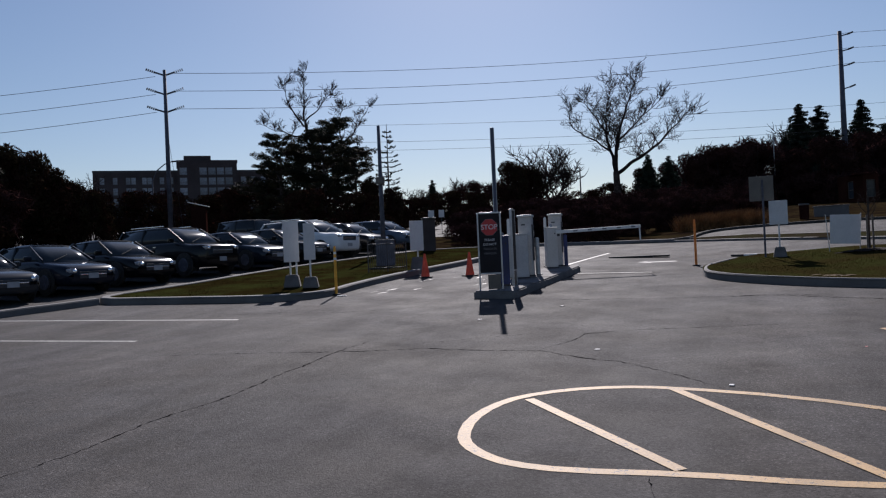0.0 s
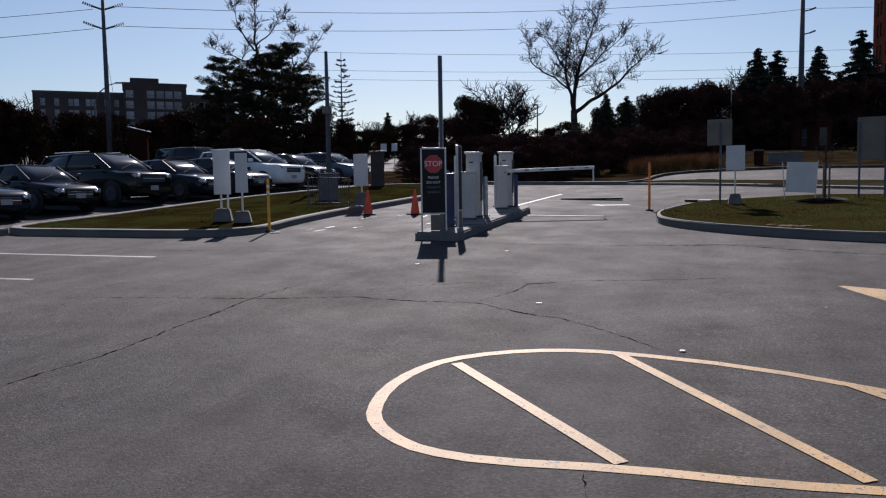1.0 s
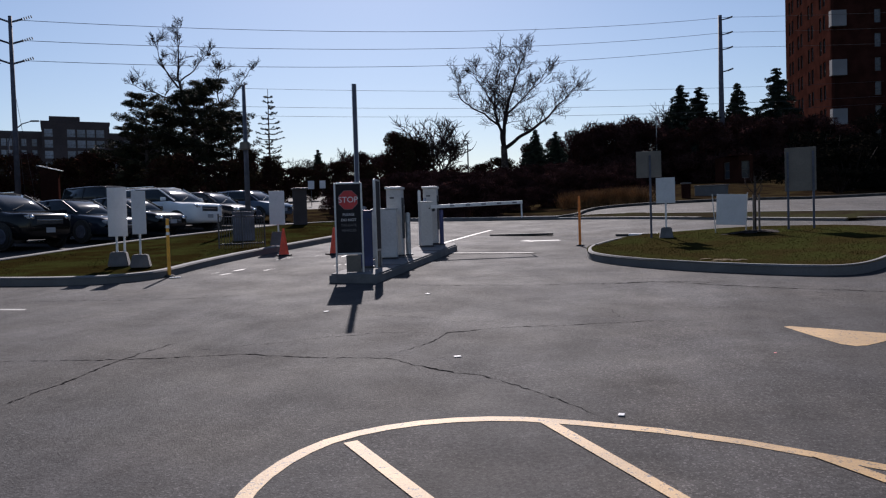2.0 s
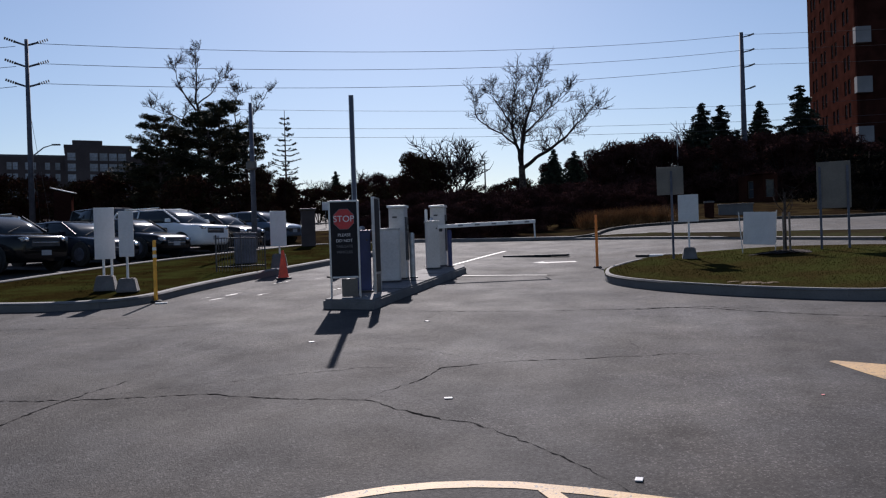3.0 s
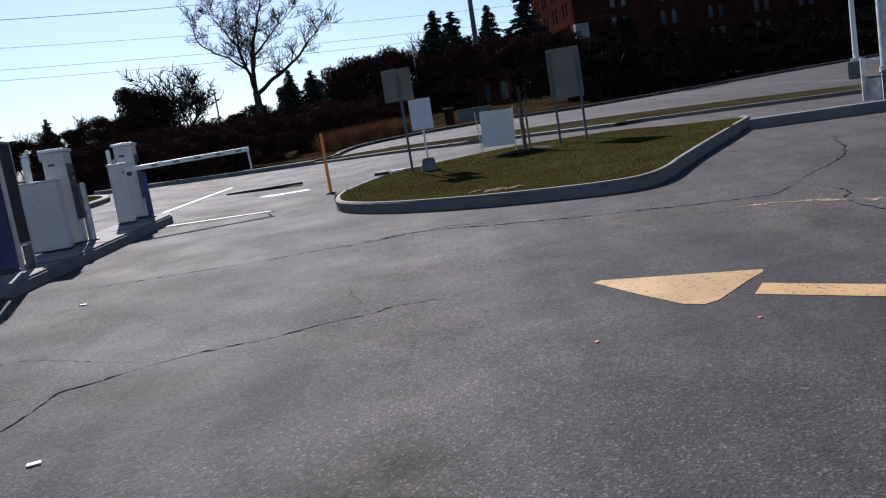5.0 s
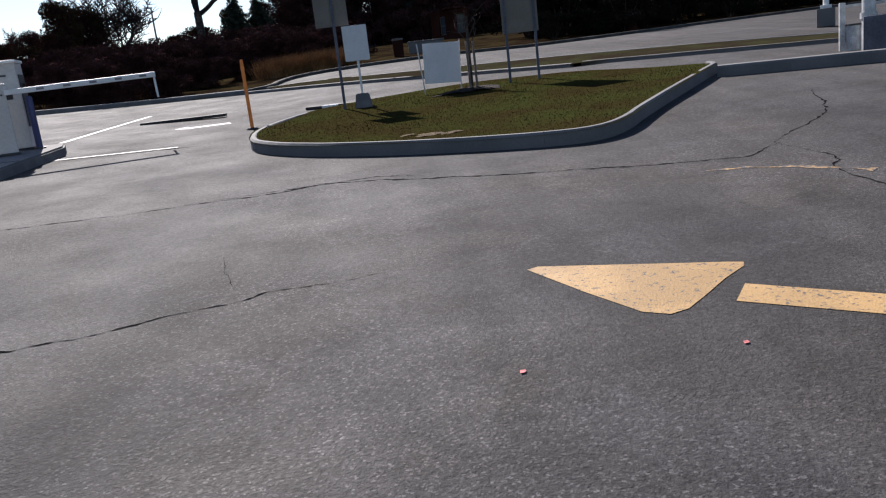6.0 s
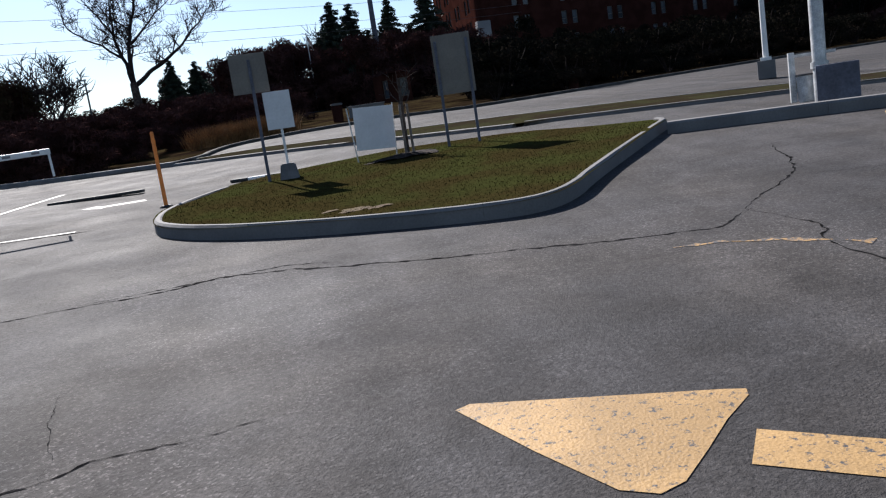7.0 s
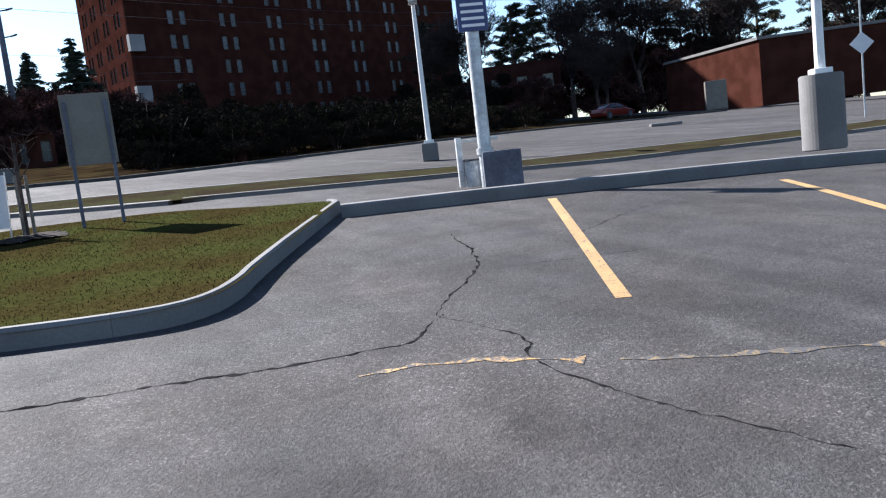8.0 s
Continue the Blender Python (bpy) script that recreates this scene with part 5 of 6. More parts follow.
wing = thing("brick_wing", "low dark brick wing beside the tower", "building", (0, 0, TZ - 2.2))
w0 = Vector((84.5, 56.5))
wall_with_windows(wing, (w0.x, w0.y), (0.46, -0.89), 9.5, 2, 3.0, 0.6, [2, 5, 8], "brick_dark", "window", ((0.0, 1.2),))
low = thing("low_brick_building", "long low brick building with a pale roof edge", "building", (0, 0, 2.9))
l0 = Vector((79.4, 24.4))
lx = Vector((0.40, -0.917)).normalized()
wall_with_windows(low, (l0.x, l0.y), lx, 60, 1, 4.9, 0.6, [30, 42], "brick", "window", ((0, 1.6),))
wall_with_windows(low, (l0.x + 9.5, l0.y + 11.5), (-0.637, -0.771), 14.9, 1, 4.9, 0.6, [9], "brick", "window", ((0, 1.2),), "side_wall")
part("roof_edge", box(60.4, 0.6, 0.25, 30, 0.1, 0, 0.02), "concrete", low, at=pose(l0.x, l0.y, 0.6 + 5.8, 0, 0, math.degrees(math.atan2(lx.y, lx.x))))
part("roof_edge", box(15.1, 0.6, 0.25, 7.45, 0.1, 0, 0.02), "concrete", low, at=pose(l0.x + 9.5, l0.y + 11.5, 0.6 + 5.8, 0, 0, math.degrees(math.atan2(-0.771, -0.637))))
t = thing("service_box", "pale steel service box against the brick wall, coloured dark for its shade", "utility box", (77.8, 28.0, 0.62 + 1.3), -70)
# Pale box takes the dull sign colour, which holds its shade.
part("housing", box(1.8, 1.4, 2.6, 0, 0, 0, 0.05), "sign_back", t)
part("door", box(1.5, 0.03, 2.2, 0, -0.71, 0.15, 0.01), "sign_back", t)
car("sedan", "paint_red", "red car parked in shade by the trees", (77.0, 37.5, 0.62 + 1.15), -20)

hut = thing("brick_hut", "small sunlit brick hut behind the verge", "building", (0, 0, slope(64.5) + 0.5))
wall_with_windows(hut, (35.5, 64.5), (0.95, -0.2), 1.2, 1, 1.9, 0.0, [0.6], "brick", "pale_glass", ((0, 0.7),))
wall_with_windows(hut, (35.5 - 0.6, 64.5 + 3.0), (0.2, -0.98), 3.05, 1, 1.9, 0.0, [1.5], "brick", "window", ((0, 0.8),), "side_wall")
part("roof", box(1.5, 3.2, 0.12, 0, 0, 0, 0.03), "brick_dark", hut, at=pose(35.85, 65.9, 2.78, 0, 0, -12))

# far apartment block on the left
block = thing("apartment_block", "brown mid-rise apartment block with glazed bays", "building", (0, 0, slope(165)))
BX = Vector((0.946, 0.323)).normalized()
b0 = Vector((-90.6, 200.5))
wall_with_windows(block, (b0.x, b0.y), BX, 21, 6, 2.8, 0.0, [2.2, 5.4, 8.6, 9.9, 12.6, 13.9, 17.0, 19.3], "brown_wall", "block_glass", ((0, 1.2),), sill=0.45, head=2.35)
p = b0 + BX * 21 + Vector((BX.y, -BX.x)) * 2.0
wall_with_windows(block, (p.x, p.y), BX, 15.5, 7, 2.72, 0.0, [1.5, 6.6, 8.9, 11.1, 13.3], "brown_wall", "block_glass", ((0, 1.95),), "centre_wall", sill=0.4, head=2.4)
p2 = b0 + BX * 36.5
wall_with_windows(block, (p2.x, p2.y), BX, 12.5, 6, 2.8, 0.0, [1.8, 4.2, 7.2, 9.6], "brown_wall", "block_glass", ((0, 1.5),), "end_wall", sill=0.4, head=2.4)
for o, ln, z in ((b0 + BX * 10.5, 21.2, 17.7), (p2 + BX * 6.25, 12.7, 17.7)):
    part("roof", box(ln, 14, 0.5, 0, 7, 0, 0.05), "steel_dark", block, at=pose(o.x, o.y, z, 0, 0, math.degrees(math.atan2(BX.y, BX.x))))
o = p + BX * 7.75
part("penthouse", box(15.9, 13, 0.8, 0, 6.5, 0, 0.1), "brown_wall", block, at=pose(o.x, o.y, 19.9, 0, 0, math.degrees(math.atan2(BX.y, BX.x))))
part("lift_house", box(7, 6, 1.3, -2.5, 4, 0, 0.1), "brown_wall", block, at=pose(o.x, o.y, 20.7, 0, 0, math.degrees(math.atan2(BX.y, BX.x))))


# ---- trees ----
def bare_tree(seed, h, spread, forks, depth=4, thin=0.038, name="bare_tree", label="leafless deciduous tree with fine twigs against the sky", r=None, fork_at=0.3):
    rnd = random.Random(seed)
    t = thing(name, label, "tree")
    r = r or h * 0.022
    b = bmesh.new()
    top = Vector((0.02 * h, 0, h * fork_at))
    tube(b, [(0, 0, -0.1), (0.005 * h, 0.004 * h, h * fork_at * 0.5), top], [r * 1.25, r, r * 0.85], 9)
    part("trunk", b, "bark", t)
    b = bmesh.new()
    for k in range(forks):
        a = k * math.tau / forks + rnd.uniform(-0.4, 0.4)
        grow(b, top - Vector((0, 0, 0.06 * h * (k % 2))), Vector((math.cos(a) * spread, math.sin(a) * spread, 1.0)), h * (0.40 + rnd.uniform(-0.06, 0.06)), r * 0.66, depth, rnd, 0.75, sides=6, thinnest=thin)
    part("crown", b, "twig", t)
    return t


def limb_tree(seed, trunk, limbs, twig, label, thin=0.022, gap=0.7):
    """A leafless tree with its own main limbs, each set with forking twigs."""
    rnd = random.Random(seed)
    t = thing("bare_tree", label, "tree")
    b = bmesh.new()
    tube(b, [p for p, _ in trunk], [r_ for _, r_ in trunk], 10)
    part("trunk", b, "bark", t)
    for r0, pts in limbs:
        b = bmesh.new()
        line = smooth_path(pts, False, 2)
        fine = resample(line, 0.4)
        n_ = len(fine)
        bent = [p + Vector((noise.noise(p * 0.9 + Vector((seed, 0, 0))), noise.noise(p * 0.9 + Vector((0, seed, 0))), noise.noise(p * 0.9))) * 0.22 * min(1, 3 * i / n_) for i, p in enumerate(fine)]
        rad = [max(thin, r0 * (1 - 0.88 * i / (n_ - 1))) for i in range(n_)]
        tube(b, bent, rad, 6, cap=False)
        run = 0.0
        for i in range(max(1, n_ // 4), n_):
            run += 0.4
            if run < gap and i < n_ - 1:
                continue
            run = 0.0
            d = (bent[i] - bent[i - 1]).normalized()
            for _ in range(2 if i < n_ - 1 else 3):
                out = Vector((rnd.uniform(-1, 1), rnd.uniform(-1, 1), rnd.uniform(-0.35, 0.8))).normalized()
                grow(b, bent[i], d * 0.5 + out, twig * rnd.uniform(0.55, 1.1) * (1.1 - 0.4 * i / n_), max(thin, rad[i] * 0.5), 2, rnd, 1.1, sides=4, thinnest=thin)
        part("limb", b, "twig", t)
    return t


def tufts(verts, faces, centre, radii, count, size, rnd, flat=1.0, slim=0.55):
    """Small leaf-like triangles scattered through a clump; a low slim makes twigs of them."""
    for _ in range(count):
        while True:
            p = Vector((rnd.uniform(-1, 1), rnd.uniform(-1, 1), rnd.uniform(-1, 1)))
            if p.length <= 1:
                break
        c = Vector((centre[0] + p.x * radii[0], centre[1] + p.y * radii[1], centre[2] + p.z * radii[2]))
        a = Vector((rnd.gauss(0, 1), rnd.gauss(0, 1), rnd.gauss(0, 1) * flat)).normalized()
        q = a.orthogonal()
        q.rotate(Matrix.Rotation(rnd.uniform(0, 6.28), 3, a))
        s = size * rnd.uniform(0.6, 1.4)
        k = len(verts)
        verts += [c - a * s, c + a * s, c + q * s * slim]
        faces.append((k, k + 1, k + 2))


def leafy(name, verts, faces, mat, parent, label=""):
    me = bpy.data.meshes.new(name)
    me.from_pydata([tuple(v) for v in verts], [], faces)
    me.materials.append(M[mat])
    ob = new(name, me)
    ob.parent = parent
    return tagged(ob, label)


def spruce(seed, h, w, label="dark pointed spruce with drooping branches", mat="spruce", thin=1.0, name="spruce_tree"):
    rnd = random.Random(seed)
    t = thing(name, label, "tree")
    b = bmesh.new()
    tube(b, [(0, 0, -0.1), (0, 0, h * 0.5), (0, 0, h * 0.99)], [h * 0.018, h * 0.011, 0.02], 8)
    part("trunk", b, "bark", t)
    verts, faces = [], []
    z = h * 0.08
    while z < h * 0.99:
        k = 1 - z / h
        reach = w * (k ** 0.85) * rnd.uniform(0.55, 1.2) + 0.12
        n = max(4, int(10 * thin * (0.5 + k)))
        for i in range(n):
            a = i * math.tau / n + rnd.uniform(-0.3, 0.3)
            rr = reach * rnd.uniform(0.6, 1.12)
            d = Vector((math.cos(a), math.sin(a), 0))
            zb = z + h * 0.03 * rnd.uniform(-1, 1)
            for j in range(5):
                f_ = (j + 0.7) / 5
                c = Vector((0, 0, zb)) + d * rr * f_ + Vector((0, 0, 0.14 * rr * f_ - 0.30 * rr * f_ * f_))
                tufts(verts, faces, c, (0.10 * rr + 0.08, 0.10 * rr + 0.08, 0.05 * rr + 0.05), max(3, int(9 * thin)), 0.08 * rr + 0.08, rnd, 0.5, 0.4)
        z += h * 0.032 * rnd.uniform(0.7, 1.4)
    leafy("crown", verts, faces, mat, t)
    return t


def bare_spruce(seed, h, w):
    rnd = random.Random(seed)
    t = thing("spruce_tree", "thin half-bare spruce with open fishbone branches", "tree")
    b = bmesh.new()
    tube(b, [(0, 0, -0.1), (0.05, 0, h * 0.5), (0, 0, h)], [0.16, 0.1, 0.03], 8)
    part("trunk", b, "bark", t)
    verts, faces = [], []
    z = h * 0.2
    while z < h * 0.97:
        reach = w * (1 - z / h) ** 0.75 + 0.2
        for i in range(5):
            a = rnd.uniform(0, 6.28)
            d = Vector((math.cos(a), math.sin(a), 0)) * reach * rnd.uniform(0.6, 1.1)
            pts = [Vector((0, 0, z)), Vector((0, 0, z - 0.05)) + d * 0.5, Vector((0, 0, z + 0.12 * reach)) + d]
            b = bmesh.new()
            tube(b, pts, [0.05, 0.04, 0.03], 4, False)
            part("branch", b, "bark", t)
            for p in (0.4, 0.6, 0.8, 1.0):
                tufts(verts, faces, pts[1].lerp(pts[2], p), (0.16, 0.16, 0.1), 4, 0.13, rnd, 0.4)
        z += h * 0.045 * rnd.uniform(0.8, 1.2)
    leafy("crown", verts, faces, "spruce", t)
    return t


def pine(seed, h, w, label="broad dark pine with ragged tiered crown", mat="needle"):
    rnd = random.Random(seed)
    t = thing("pine_tree", label, "tree")
    b = bmesh.new()
    tube(b, [(0, 0, -0.1), (0.15, 0, h * 0.5), (0, 0.1, h * 0.97)], [h * 0.022, h * 0.015, 0.03], 8)
    verts, faces = [], []
    for i in range(56):
        f_ = 0.1 + 0.89 * (int(i / 4) * 4 + rnd.uniform(0, 1.2)) / 55
        z = h * f_
        reach = w * (0.55 + 0.45 * math.sin(3.0 * f_)) * math.sqrt(max(0.05, 1.02 - f_ ** 3)) * rnd.uniform(0.4, 1.08) + 0.3
        a = rnd.uniform(0, 6.28)
        tip = Vector((math.cos(a) * reach, math.sin(a) * reach, z + reach * 0.16))
        tube(b, [(0, 0, z - 0.3), tip * 0.55 + Vector((0, 0, z * 0.45 - 0.1)), tip], [0.07, 0.05, 0.02], 4, False)
        for j in range(4):
            c = Vector((0, 0, z)).lerp(tip, 0.46 + 0.19 * j) + Vector((rnd.uniform(-0.45, 0.45), rnd.uniform(-0.45, 0.45), rnd.uniform(-0.05, 0.35)))
            tufts(verts, faces, c, (0.08 * w + 0.18, 0.08 * w + 0.18, 0.035 * w + 0.12), 80, 0.17, rnd, 0.8, 0.42)
    part("trunk", b, "bark", t)
    leafy("crown", verts, faces, mat, t)
    return t


def bush(seed, h, w, mat, label, name="shrub", count=1500, size=0.22, pointed=False, slim=0.4):
    rnd = random.Random(seed)
    t = thing(name, label, "shrub" if name == "shrub" else "tree")
    for k in range(7):
        a = k * 0.9
        b = bmesh.new()
        tube(b, [(0.1 * math.cos(a), 0.1 * math.sin(a), -0.1), (w * 0.3 * math.cos(a), w * 0.3 * math.sin(a), h * 0.5), (w * 0.5 * math.cos(a), w * 0.5 * math.sin(a), h * 0.86)], [0.06, 0.04, 0.015], 5, False)
        part("stem", b, "twig", t)
    verts, faces = [], []
    for k in range(22):
        f_ = rnd.uniform(0.08, 0.93)
        ring = w * ((1 - f_) ** 0.7 if pointed else math.sqrt(max(0.08, 1 - (f_ * 1.15 - 0.35) ** 2)))
        a = rnd.uniform(0, 6.28)
        rr = ring * rnd.uniform(0.2, 0.85)
        tufts(verts, faces, (math.cos(a) * rr, math.sin(a) * rr, h * f_), (0.34 * w, 0.34 * w, 0.13 * h), count // 22, size, rnd, 1.0, slim)
    leafy("crown", verts, faces, mat, t)
    return t


def place(master, spots, group):
    """Copies of a tree, each turned and scaled in its own way; the master takes the first spot."""
    tagged(master, "", "", group)
    for k, (x, y, s, turn) in enumerate(spots):
        m = pose(x, y, height(x, y) - 0.02, 0, 0, turn) @ Matrix.Diagonal((s, s, s, 1))
        if k == 0:
            first = m
        else:
            ob = copy_thing(master, pose(0, 0, 0))
            ob.matrix_basis = m
    master.matrix_basis = first


# spots are given by bearing from the start of the walk (degrees) and distance
def spot(bearing, dist, s=1.0, turn=None):
    a = radians(bearing)
    return (dist * math.sin(a), dist * math.cos(a), s, bearing * 37 % 360 if turn is None else turn)


place(limb_tree(29, [((0, 0, -0.2), 0.42), ((0.05, 0, 2.2), 0.34), ((0, 0, 4.3), 0.3)], [
    (0.2, [(0, 0, 4.1), (-0.6, 0.5, 7.6), (-1.6, 1.0, 9.6), (-2.7, 1.2, 11.3)]),
    (0.22, [(0, 0, 4.2), (0.15, -0.5, 7.2), (1.3, -0.9, 10.3), (2.0, -0.6, 12.6)]),
    (0.2, [(0, 0, 4.0), (2.8, -0.4, 5.8), (5.0, -1.0, 7.5), (6.6, -1.2, 9.2)]),
    (0.12, [(-0.4, 0.3, 6.3), (-2.0, 0.9, 7.6), (-4.0, 0.6, 8.8), (-4.3, 0.4, 10.6)]),
    (0.12, [(0.1, -0.4, 7.0), (2.2, -1.8, 8.6), (4.2, -2.2, 10.4)]),
    (0.12, [(0, 0.2, 5.2), (0.4, 2.4, 7.8), (0.2, 3.4, 10.8)]),
    (0.1, [(-0.8, 0.6, 8.0), (-0.7, 0.4, 10.4), (-0.2, 0.2, 12.4)])], 1.9, "leafless tree with a low fork and one long side limb"), [spot(12.95, 76, 1.0, -13)], "bare trees")
place(limb_tree(23, [((0, 0, -0.2), 0.4), ((0.3, 0, 4.5), 0.33), ((0.4, 0, 8.5), 0.26)], [
    (0.2, [(0.4, 0, 8.4), (-1.0, 0, 11.5), (-0.8, 0.2, 14.6), (-0.8, 0, 17.6)]),
    (0.12, [(-1.0, 0, 11.6), (-2.5, 0.8, 14.2), (-3.2, 1.0, 16.4)]),
    (0.12, [(-0.5, 0, 10.2), (-2.8, -0.8, 10.7), (-5.2, -1.0, 11.5)]),
    (0.17, [(0.4, 0, 8.2), (3.4, 0.6, 9.6), (5.2, 1.0, 12.0), (6.4, 1.2, 13.8)]),
    (0.1, [(-0.9, 0.1, 12.2), (0.8, -0.6, 13.6), (1.8, -0.8, 14.9)]),
    (0.1, [(3.2, 0.5, 9.5), (2.9, -0.6, 11.8), (3.4, -0.9, 13.2)])], 1.5, "tall sparse leafless tree rising behind pines", thin=0.026, gap=0.9), [spot(-9.2, 98, 1.13, 9)], "bare trees")
place(bare_tree(37, 8.0, 0.95, 6, 3, label="spreading leafless tree with arching limbs", fork_at=0.25), [spot(8.2, 74), spot(5.0, 130, 0.9), spot(1.0, 150, 1.0), spot(3.0, 140, 0.9), spot(-1.6, 145, 0.8), spot(26.0, 100, 1.3), spot(24.5, 108, 1.2), spot(-25.8, 150, 1.4)], "bare trees")
place(pine(3, 13.0, 5.2), [spot(-7.9, 68, 0.8), spot(-11.7, 66, 0.68), spot(-9.4, 70, 0.74), spot(-6.2, 71, 0.62), spot(-8.6, 66, 0.7), spot(-10.6, 68, 0.62), spot(-12.7, 68, 0.5), spot(-35, 60, 0.9)], "pines")
place(spruce(4, 9.0, 4.0, thin=1.7), [spot(15.2, 74, 0.62), spot(16.6, 75, 0.6), spot(25.2, 90, 1.16), spot(26.4, 92, 1.14), spot(28.9, 100, 1.24), spot(31.4, 104, 1.44), spot(24.3, 88, 0.78), spot(27.4, 95, 0.85), spot(30.2, 102, 0.9), spot(-0.6, 118, 0.72)], "spruces")
place(bare_spruce(8, 13.0, 2.6), [spot(-3.8, 88, 0.92)], "spruces")
place(bush(5, 8.0, 3.2, "russet", "tall dense russet evergreen", "evergreen_tree", 9000, 0.2, True), [spot(5.4, 70, 0.78), spot(6.6, 72, 0.72), spot(-5.2, 66, 0.62), spot(14.8, 82, 0.6), spot(-3.6, 64, 0.5), spot(-31.5, 64, 1.05), spot(-29.6, 66, 1.06), spot(-28.2, 66, 1.0), spot(-27.0, 67, 0.85), spot(-25.6, 68, 0.72), spot(-24.2, 69, 0.62), spot(-33.5, 62, 1.1)], "russet evergreens")
place(bush(6, 4.6, 3.4, "russet", "wide russet hedge shrub", "shrub", 7000, 0.2), [spot(b_, d_, s_) for b_, d_, s_ in ((-14, 70, 1.0), (-17.5, 74, 0.9), (-21, 76, 1.0), (-24.5, 74, 1.05), (-28, 68, 1.1), (-10, 58, 0.8), (-6, 60, 0.75), (-2.9, 72, 0.68), (-1.5, 76, 0.66), (0.5, 104, 0.9), (2.6, 96, 0.8), (9.0, 80, 0.55), (10.8, 82, 0.6), (12.6, 84, 0.7), (-33, 56, 1.1))], "shrubs")
place(bush(7, 6.6, 3.8, "brush", "tall leafless brush, dark against the light", "shrub", 7000, 0.42, slim=0.16), [spot(b_, d_, s_) for b_, d_, s_ in ((18.2, 80, 0.82), (19.2, 84, 0.95), (20.2, 82, 0.9), (21.2, 86, 1.04), (22.3, 84, 0.95), (23.6, 86, 0.92), (25.5, 82, 0.8), (17.0, 92, 0.8), (28.8, 90, 1.0), (31.5, 94, 1.0), (30.2, 86, 0.9), (27.0, 80, 0.9), (-26.5, 82, 0.9), (-19.5, 92, 0.8), (-31.5, 60, 0.9), (-15.5, 88, 0.8), (-12.5, 92, 0.9), (2.0, 120, 0.9), (4.0, 110, 0.8), (34.0, 96, 1.0))], "brush")
rnd = random.Random(77)
edge_spots = []
for k in range(44):
    b_ = 1.5 + 20.5 * (k + rnd.uniform(-0.4, 0.4)) / 43
    near = 40.5 + 0.5 * max(0.0, b_ - 10)
    d_ = near + (k % 3) * 6.5 + rnd.uniform(-1.5, 1.5)
    edge_spots.append(spot(b_, d_, rnd.uniform(0.26, 0.56) * (1 + 0.02 * (d_ - near)), rnd.uniform(0, 360)))
place(bush(12, 3.6, 3.6, "brush", "low leafless maroon brush at the wood's edge", "shrub", 6000, 0.3, slim=0.16), edge_spots, "wood edge brush")
hedge_spots = []
for k in range(40):
    f_ = (k + rnd.uniform(-0.4, 0.4)) / 39
    hedge_spots.append((26.5 + 35.0 * f_ + rnd.uniform(-1, 1), 37.5 + 1.0 * f_ + (k % 3) * 3.2 + rnd.uniform(-0.8, 0.8), rnd.uniform(0.5, 0.85) + 0.25 * (k % 3), rnd.uniform(0, 360)))
place(bush(14, 2.6, 2.6, "hedge", "dense evergreen hedge shrub beside the far lot, shade in its leaf colour", "shrub", 6000, 0.11), hedge_spots, "far lot hedge")
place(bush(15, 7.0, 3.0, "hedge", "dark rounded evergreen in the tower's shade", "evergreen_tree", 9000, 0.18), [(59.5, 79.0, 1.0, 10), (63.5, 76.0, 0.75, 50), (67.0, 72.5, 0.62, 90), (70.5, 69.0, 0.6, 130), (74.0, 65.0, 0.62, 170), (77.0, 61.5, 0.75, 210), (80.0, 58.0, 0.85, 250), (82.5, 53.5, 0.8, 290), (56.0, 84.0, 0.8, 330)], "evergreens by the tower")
# trees behind the low building
place(pine(13, 15.0, 4.2, "tall ragged pine behind the low brick building"), [(104.0, 62.0, 1.1, 20), (112.0, 50.0, 1.2, 80), (98.0, 72.0, 1.0, 140), (120.0, 40.0, 1.15, 200), (118, 66, 1.2, 250), (128, 26, 1.1, 300), (96, 58, 0.85, 30), (126, 34, 1.2, 70), (131, 18, 1.3, 100), (134, 8, 1.2, 160), (122, 44, 1.1, 200), (137, -4, 1.3, 20), (136, 24, 1.4, 330), (142, 12, 1.4, 120)], "pines behind the building")
place(bare_tree(51, 14.0, 0.5, 5, 4, label="tall leafless tree behind the brick building", fork_at=0.35), [(96.0, 50.0, 1.0, 0), (104.0, 44.0, 1.1, 90), (110.0, 34.0, 1.0, 180), (90.0, 62.0, 0.9, 270), (118, 20, 1.1, 45), (87.0, 43.0, 0.62, 130), (84.5, 41.0, 0.5, 310)], "bare trees behind the building")
place(bush(9, 6.0, 4.0, "brush", "dark tangled undergrowth beside the brick building", "shrub", 6000, 0.5, slim=0.18), [(88.0, 55.0, 1.0, 0), (84.0, 49.0, 0.9, 60), (93.0, 60.0, 1.1, 120), (99.0, 48.0, 1.3, 180), (108.0, 42.0, 1.4, 240), (116, 30, 1.4, 290), (104, 56, 1.7, 10), (112, 48, 1.9, 70), (119, 38, 1.8, 130), (124, 24, 1.8, 190), (128, 12, 1.7, 220), (100, 66, 1.3, 310)], "undergrowth")
# low shrubs at the tower's foot
place(bush(10, 2.2, 1.8, "russet", "low clipped shrub at the tower's foot", "shrub", 900, 0.16), [(CX + FX.x * d - 0.26 * 2.4, CY + FX.y * d - 0.966 * 2.4, 0.7 + 0.25 * (k % 3), 40 * k) for k, d in enumerate((2, 6, 10, 14, 18, 22, 26, 30, 34, 38))], "foundation shrubs")


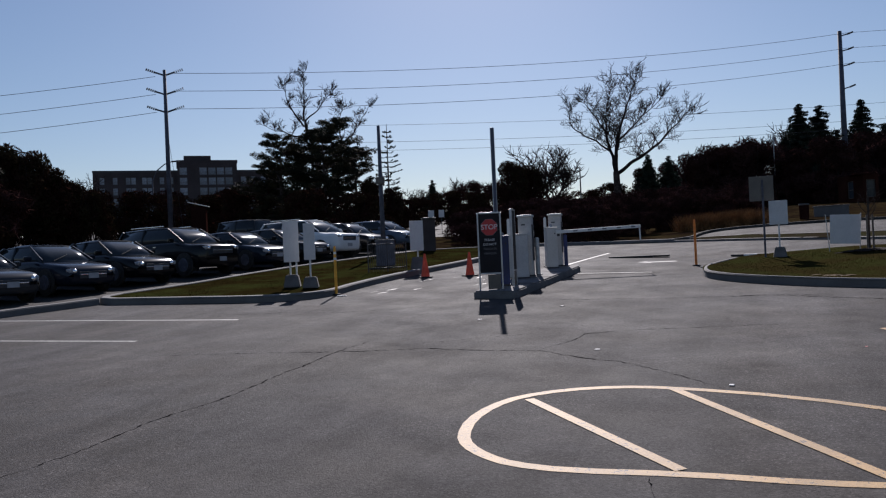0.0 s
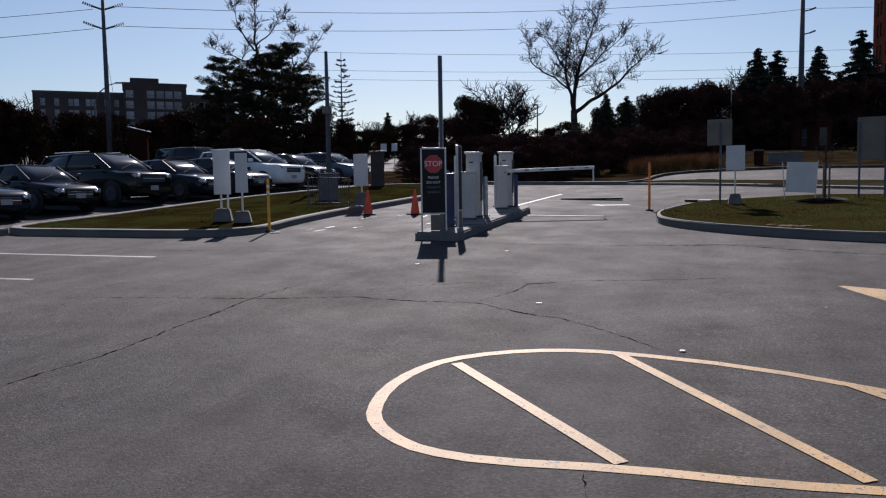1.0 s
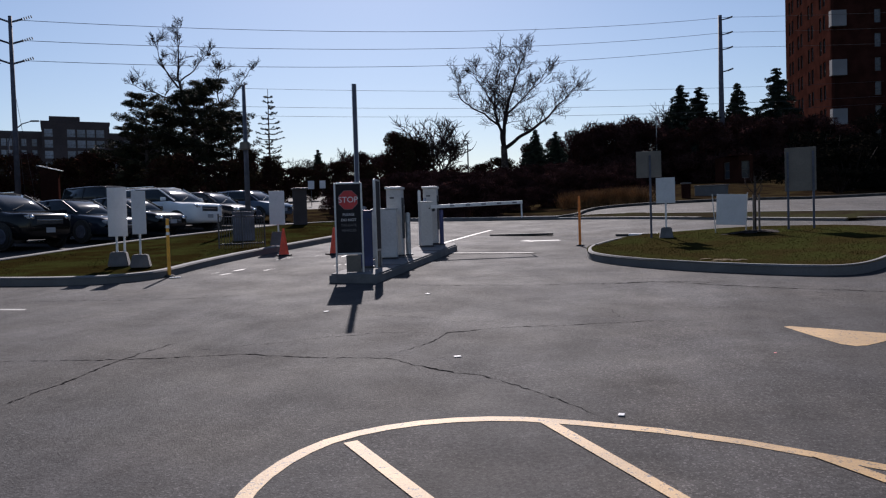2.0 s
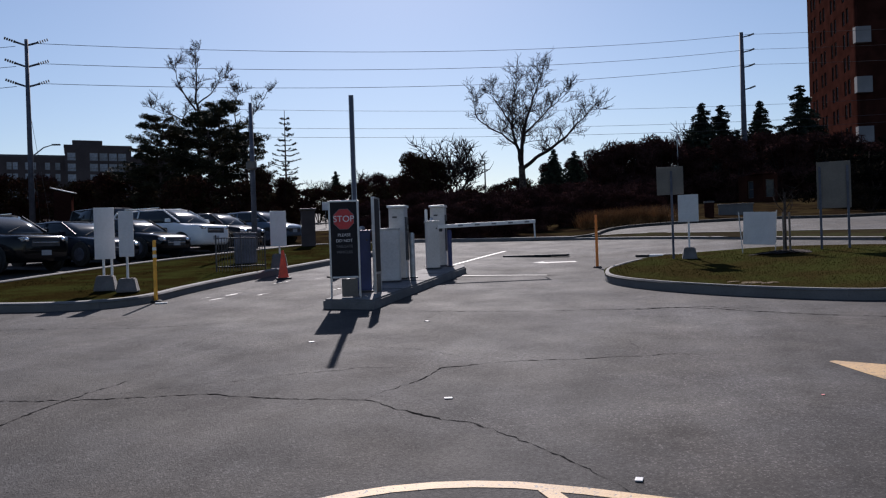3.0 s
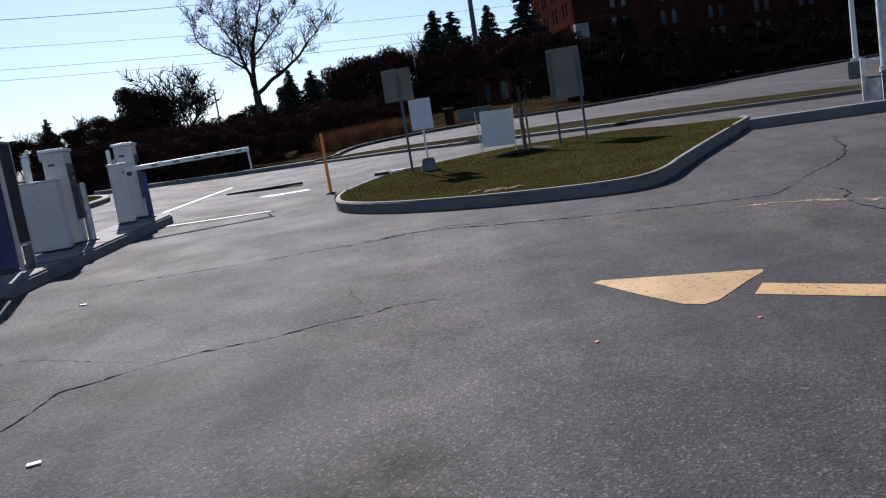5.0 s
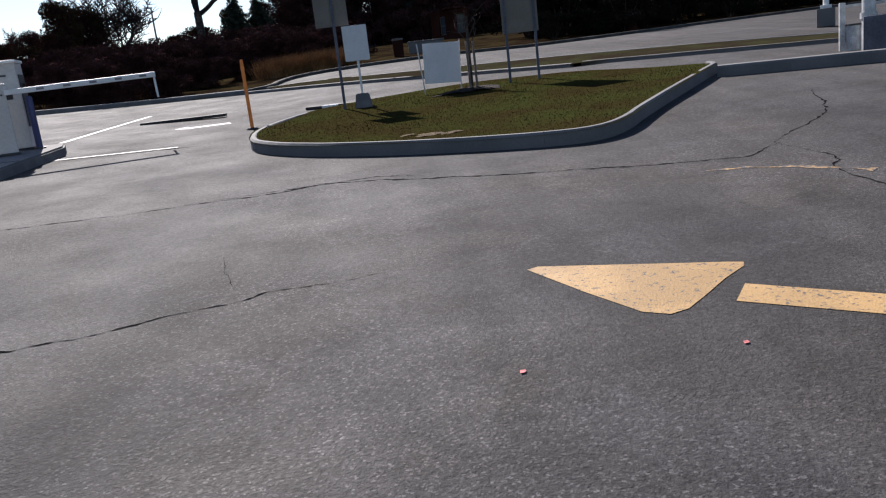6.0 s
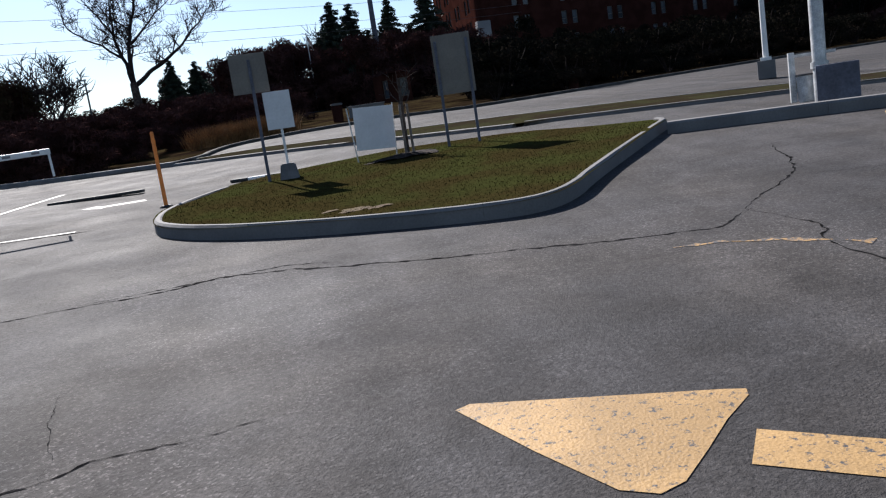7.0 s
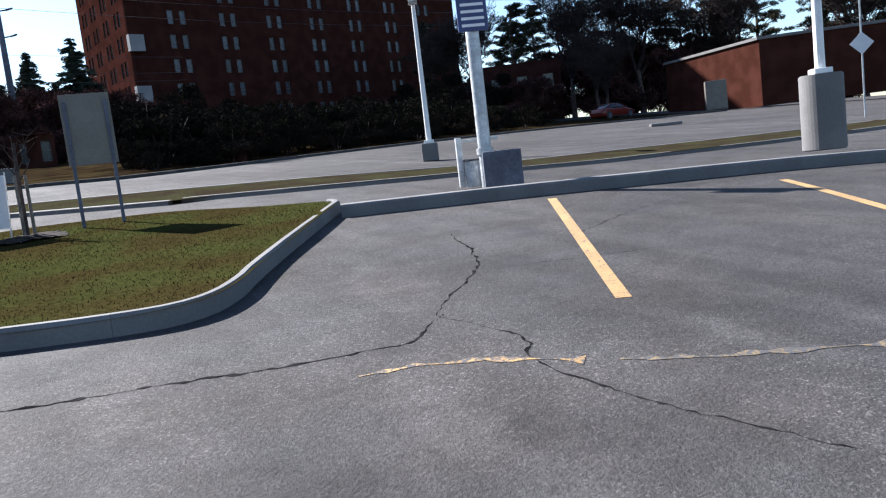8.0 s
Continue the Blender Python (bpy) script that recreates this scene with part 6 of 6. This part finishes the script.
# ---- reeds, grass ----
def blades(name, count, place_fn, h, w, mat, label, category, seed):
    rnd = random.Random(seed)
    verts, faces = [], []
    for _ in range(count):
        spot_ = place_fn(rnd)
        if spot_ is None:
            continue
        x, y, z = spot_
        a = rnd.uniform(0, 6.28)
        hh, ww = h * rnd.uniform(0.5, 1.3), w * rnd.uniform(0.6, 1.4)
        lx_, ly_ = rnd.gauss(0, 0.35) * hh, rnd.gauss(0, 0.35) * hh
        k = len(verts)
        verts += [(x - ww * math.cos(a), y - ww * math.sin(a), z), (x + ww * math.cos(a), y + ww * math.sin(a), z), (x + lx_, y + ly_, z + hh)]
        faces.append((k, k + 1, k + 2))
    ob = leafy(name, verts, faces, mat, None)
    return tagged(ob, label, category, "", "stuff")


def inside(p, poly):
    hit = False
    for a, b in zip(poly, poly[1:] + poly[:1]):
        if (a[1] > p[1]) != (b[1] > p[1]) and p[0] < (b[0] - a[0]) * (p[1] - a[1]) / (b[1] - a[1]) + a[0]:
            hit = not hit
    return hit


isle_poly, strip_poly = [(p[0], p[1]) for p in ISLE], [(p[0], p[1]) for p in STRIP]


def on_turf(poly, lift, inset):
    xs, ys = [p[0] for p in poly], [p[1] for p in poly]

    def pick(rnd):
        x, y = rnd.uniform(min(xs), max(xs)), rnd.uniform(min(ys), max(ys))
        if not inside((x, y), poly) or not all(inside((x + dx, y + dy), poly) for dx, dy in ((inset, 0), (-inset, 0), (0, inset), (0, -inset))):
            return None
        return x, y, height(x, y) + lift + 0.05 * noise.noise(Vector((x * 0.5, y * 0.5, 3)))
    return pick


blades("turf_blades", 30000, on_turf(isle_poly, 0.158, 0.12), 0.022, 0.005, "blade", "short mixed green and straw grass blades", "grass", 2)
blades("turf_blades", 40000, on_turf(strip_poly, 0.12, 0.24), 0.022, 0.007, "turf_dark", "short dark brown-green grass blades", "grass", 3)


def on_reed(rnd):
    k = rnd.uniform(0, 1)
    x, y = 12.6 + 3.4 * k + rnd.uniform(-0.5, 0.5), 39.9 - 0.8 * k + rnd.uniform(-0.8, 0.8)
    return x, y, height(x, y)


blades("ornamental_grass", 7000, on_reed, 0.72, 0.018, "straw", "tall dry orange-tan ornamental grass in a bed", "grass", 4)
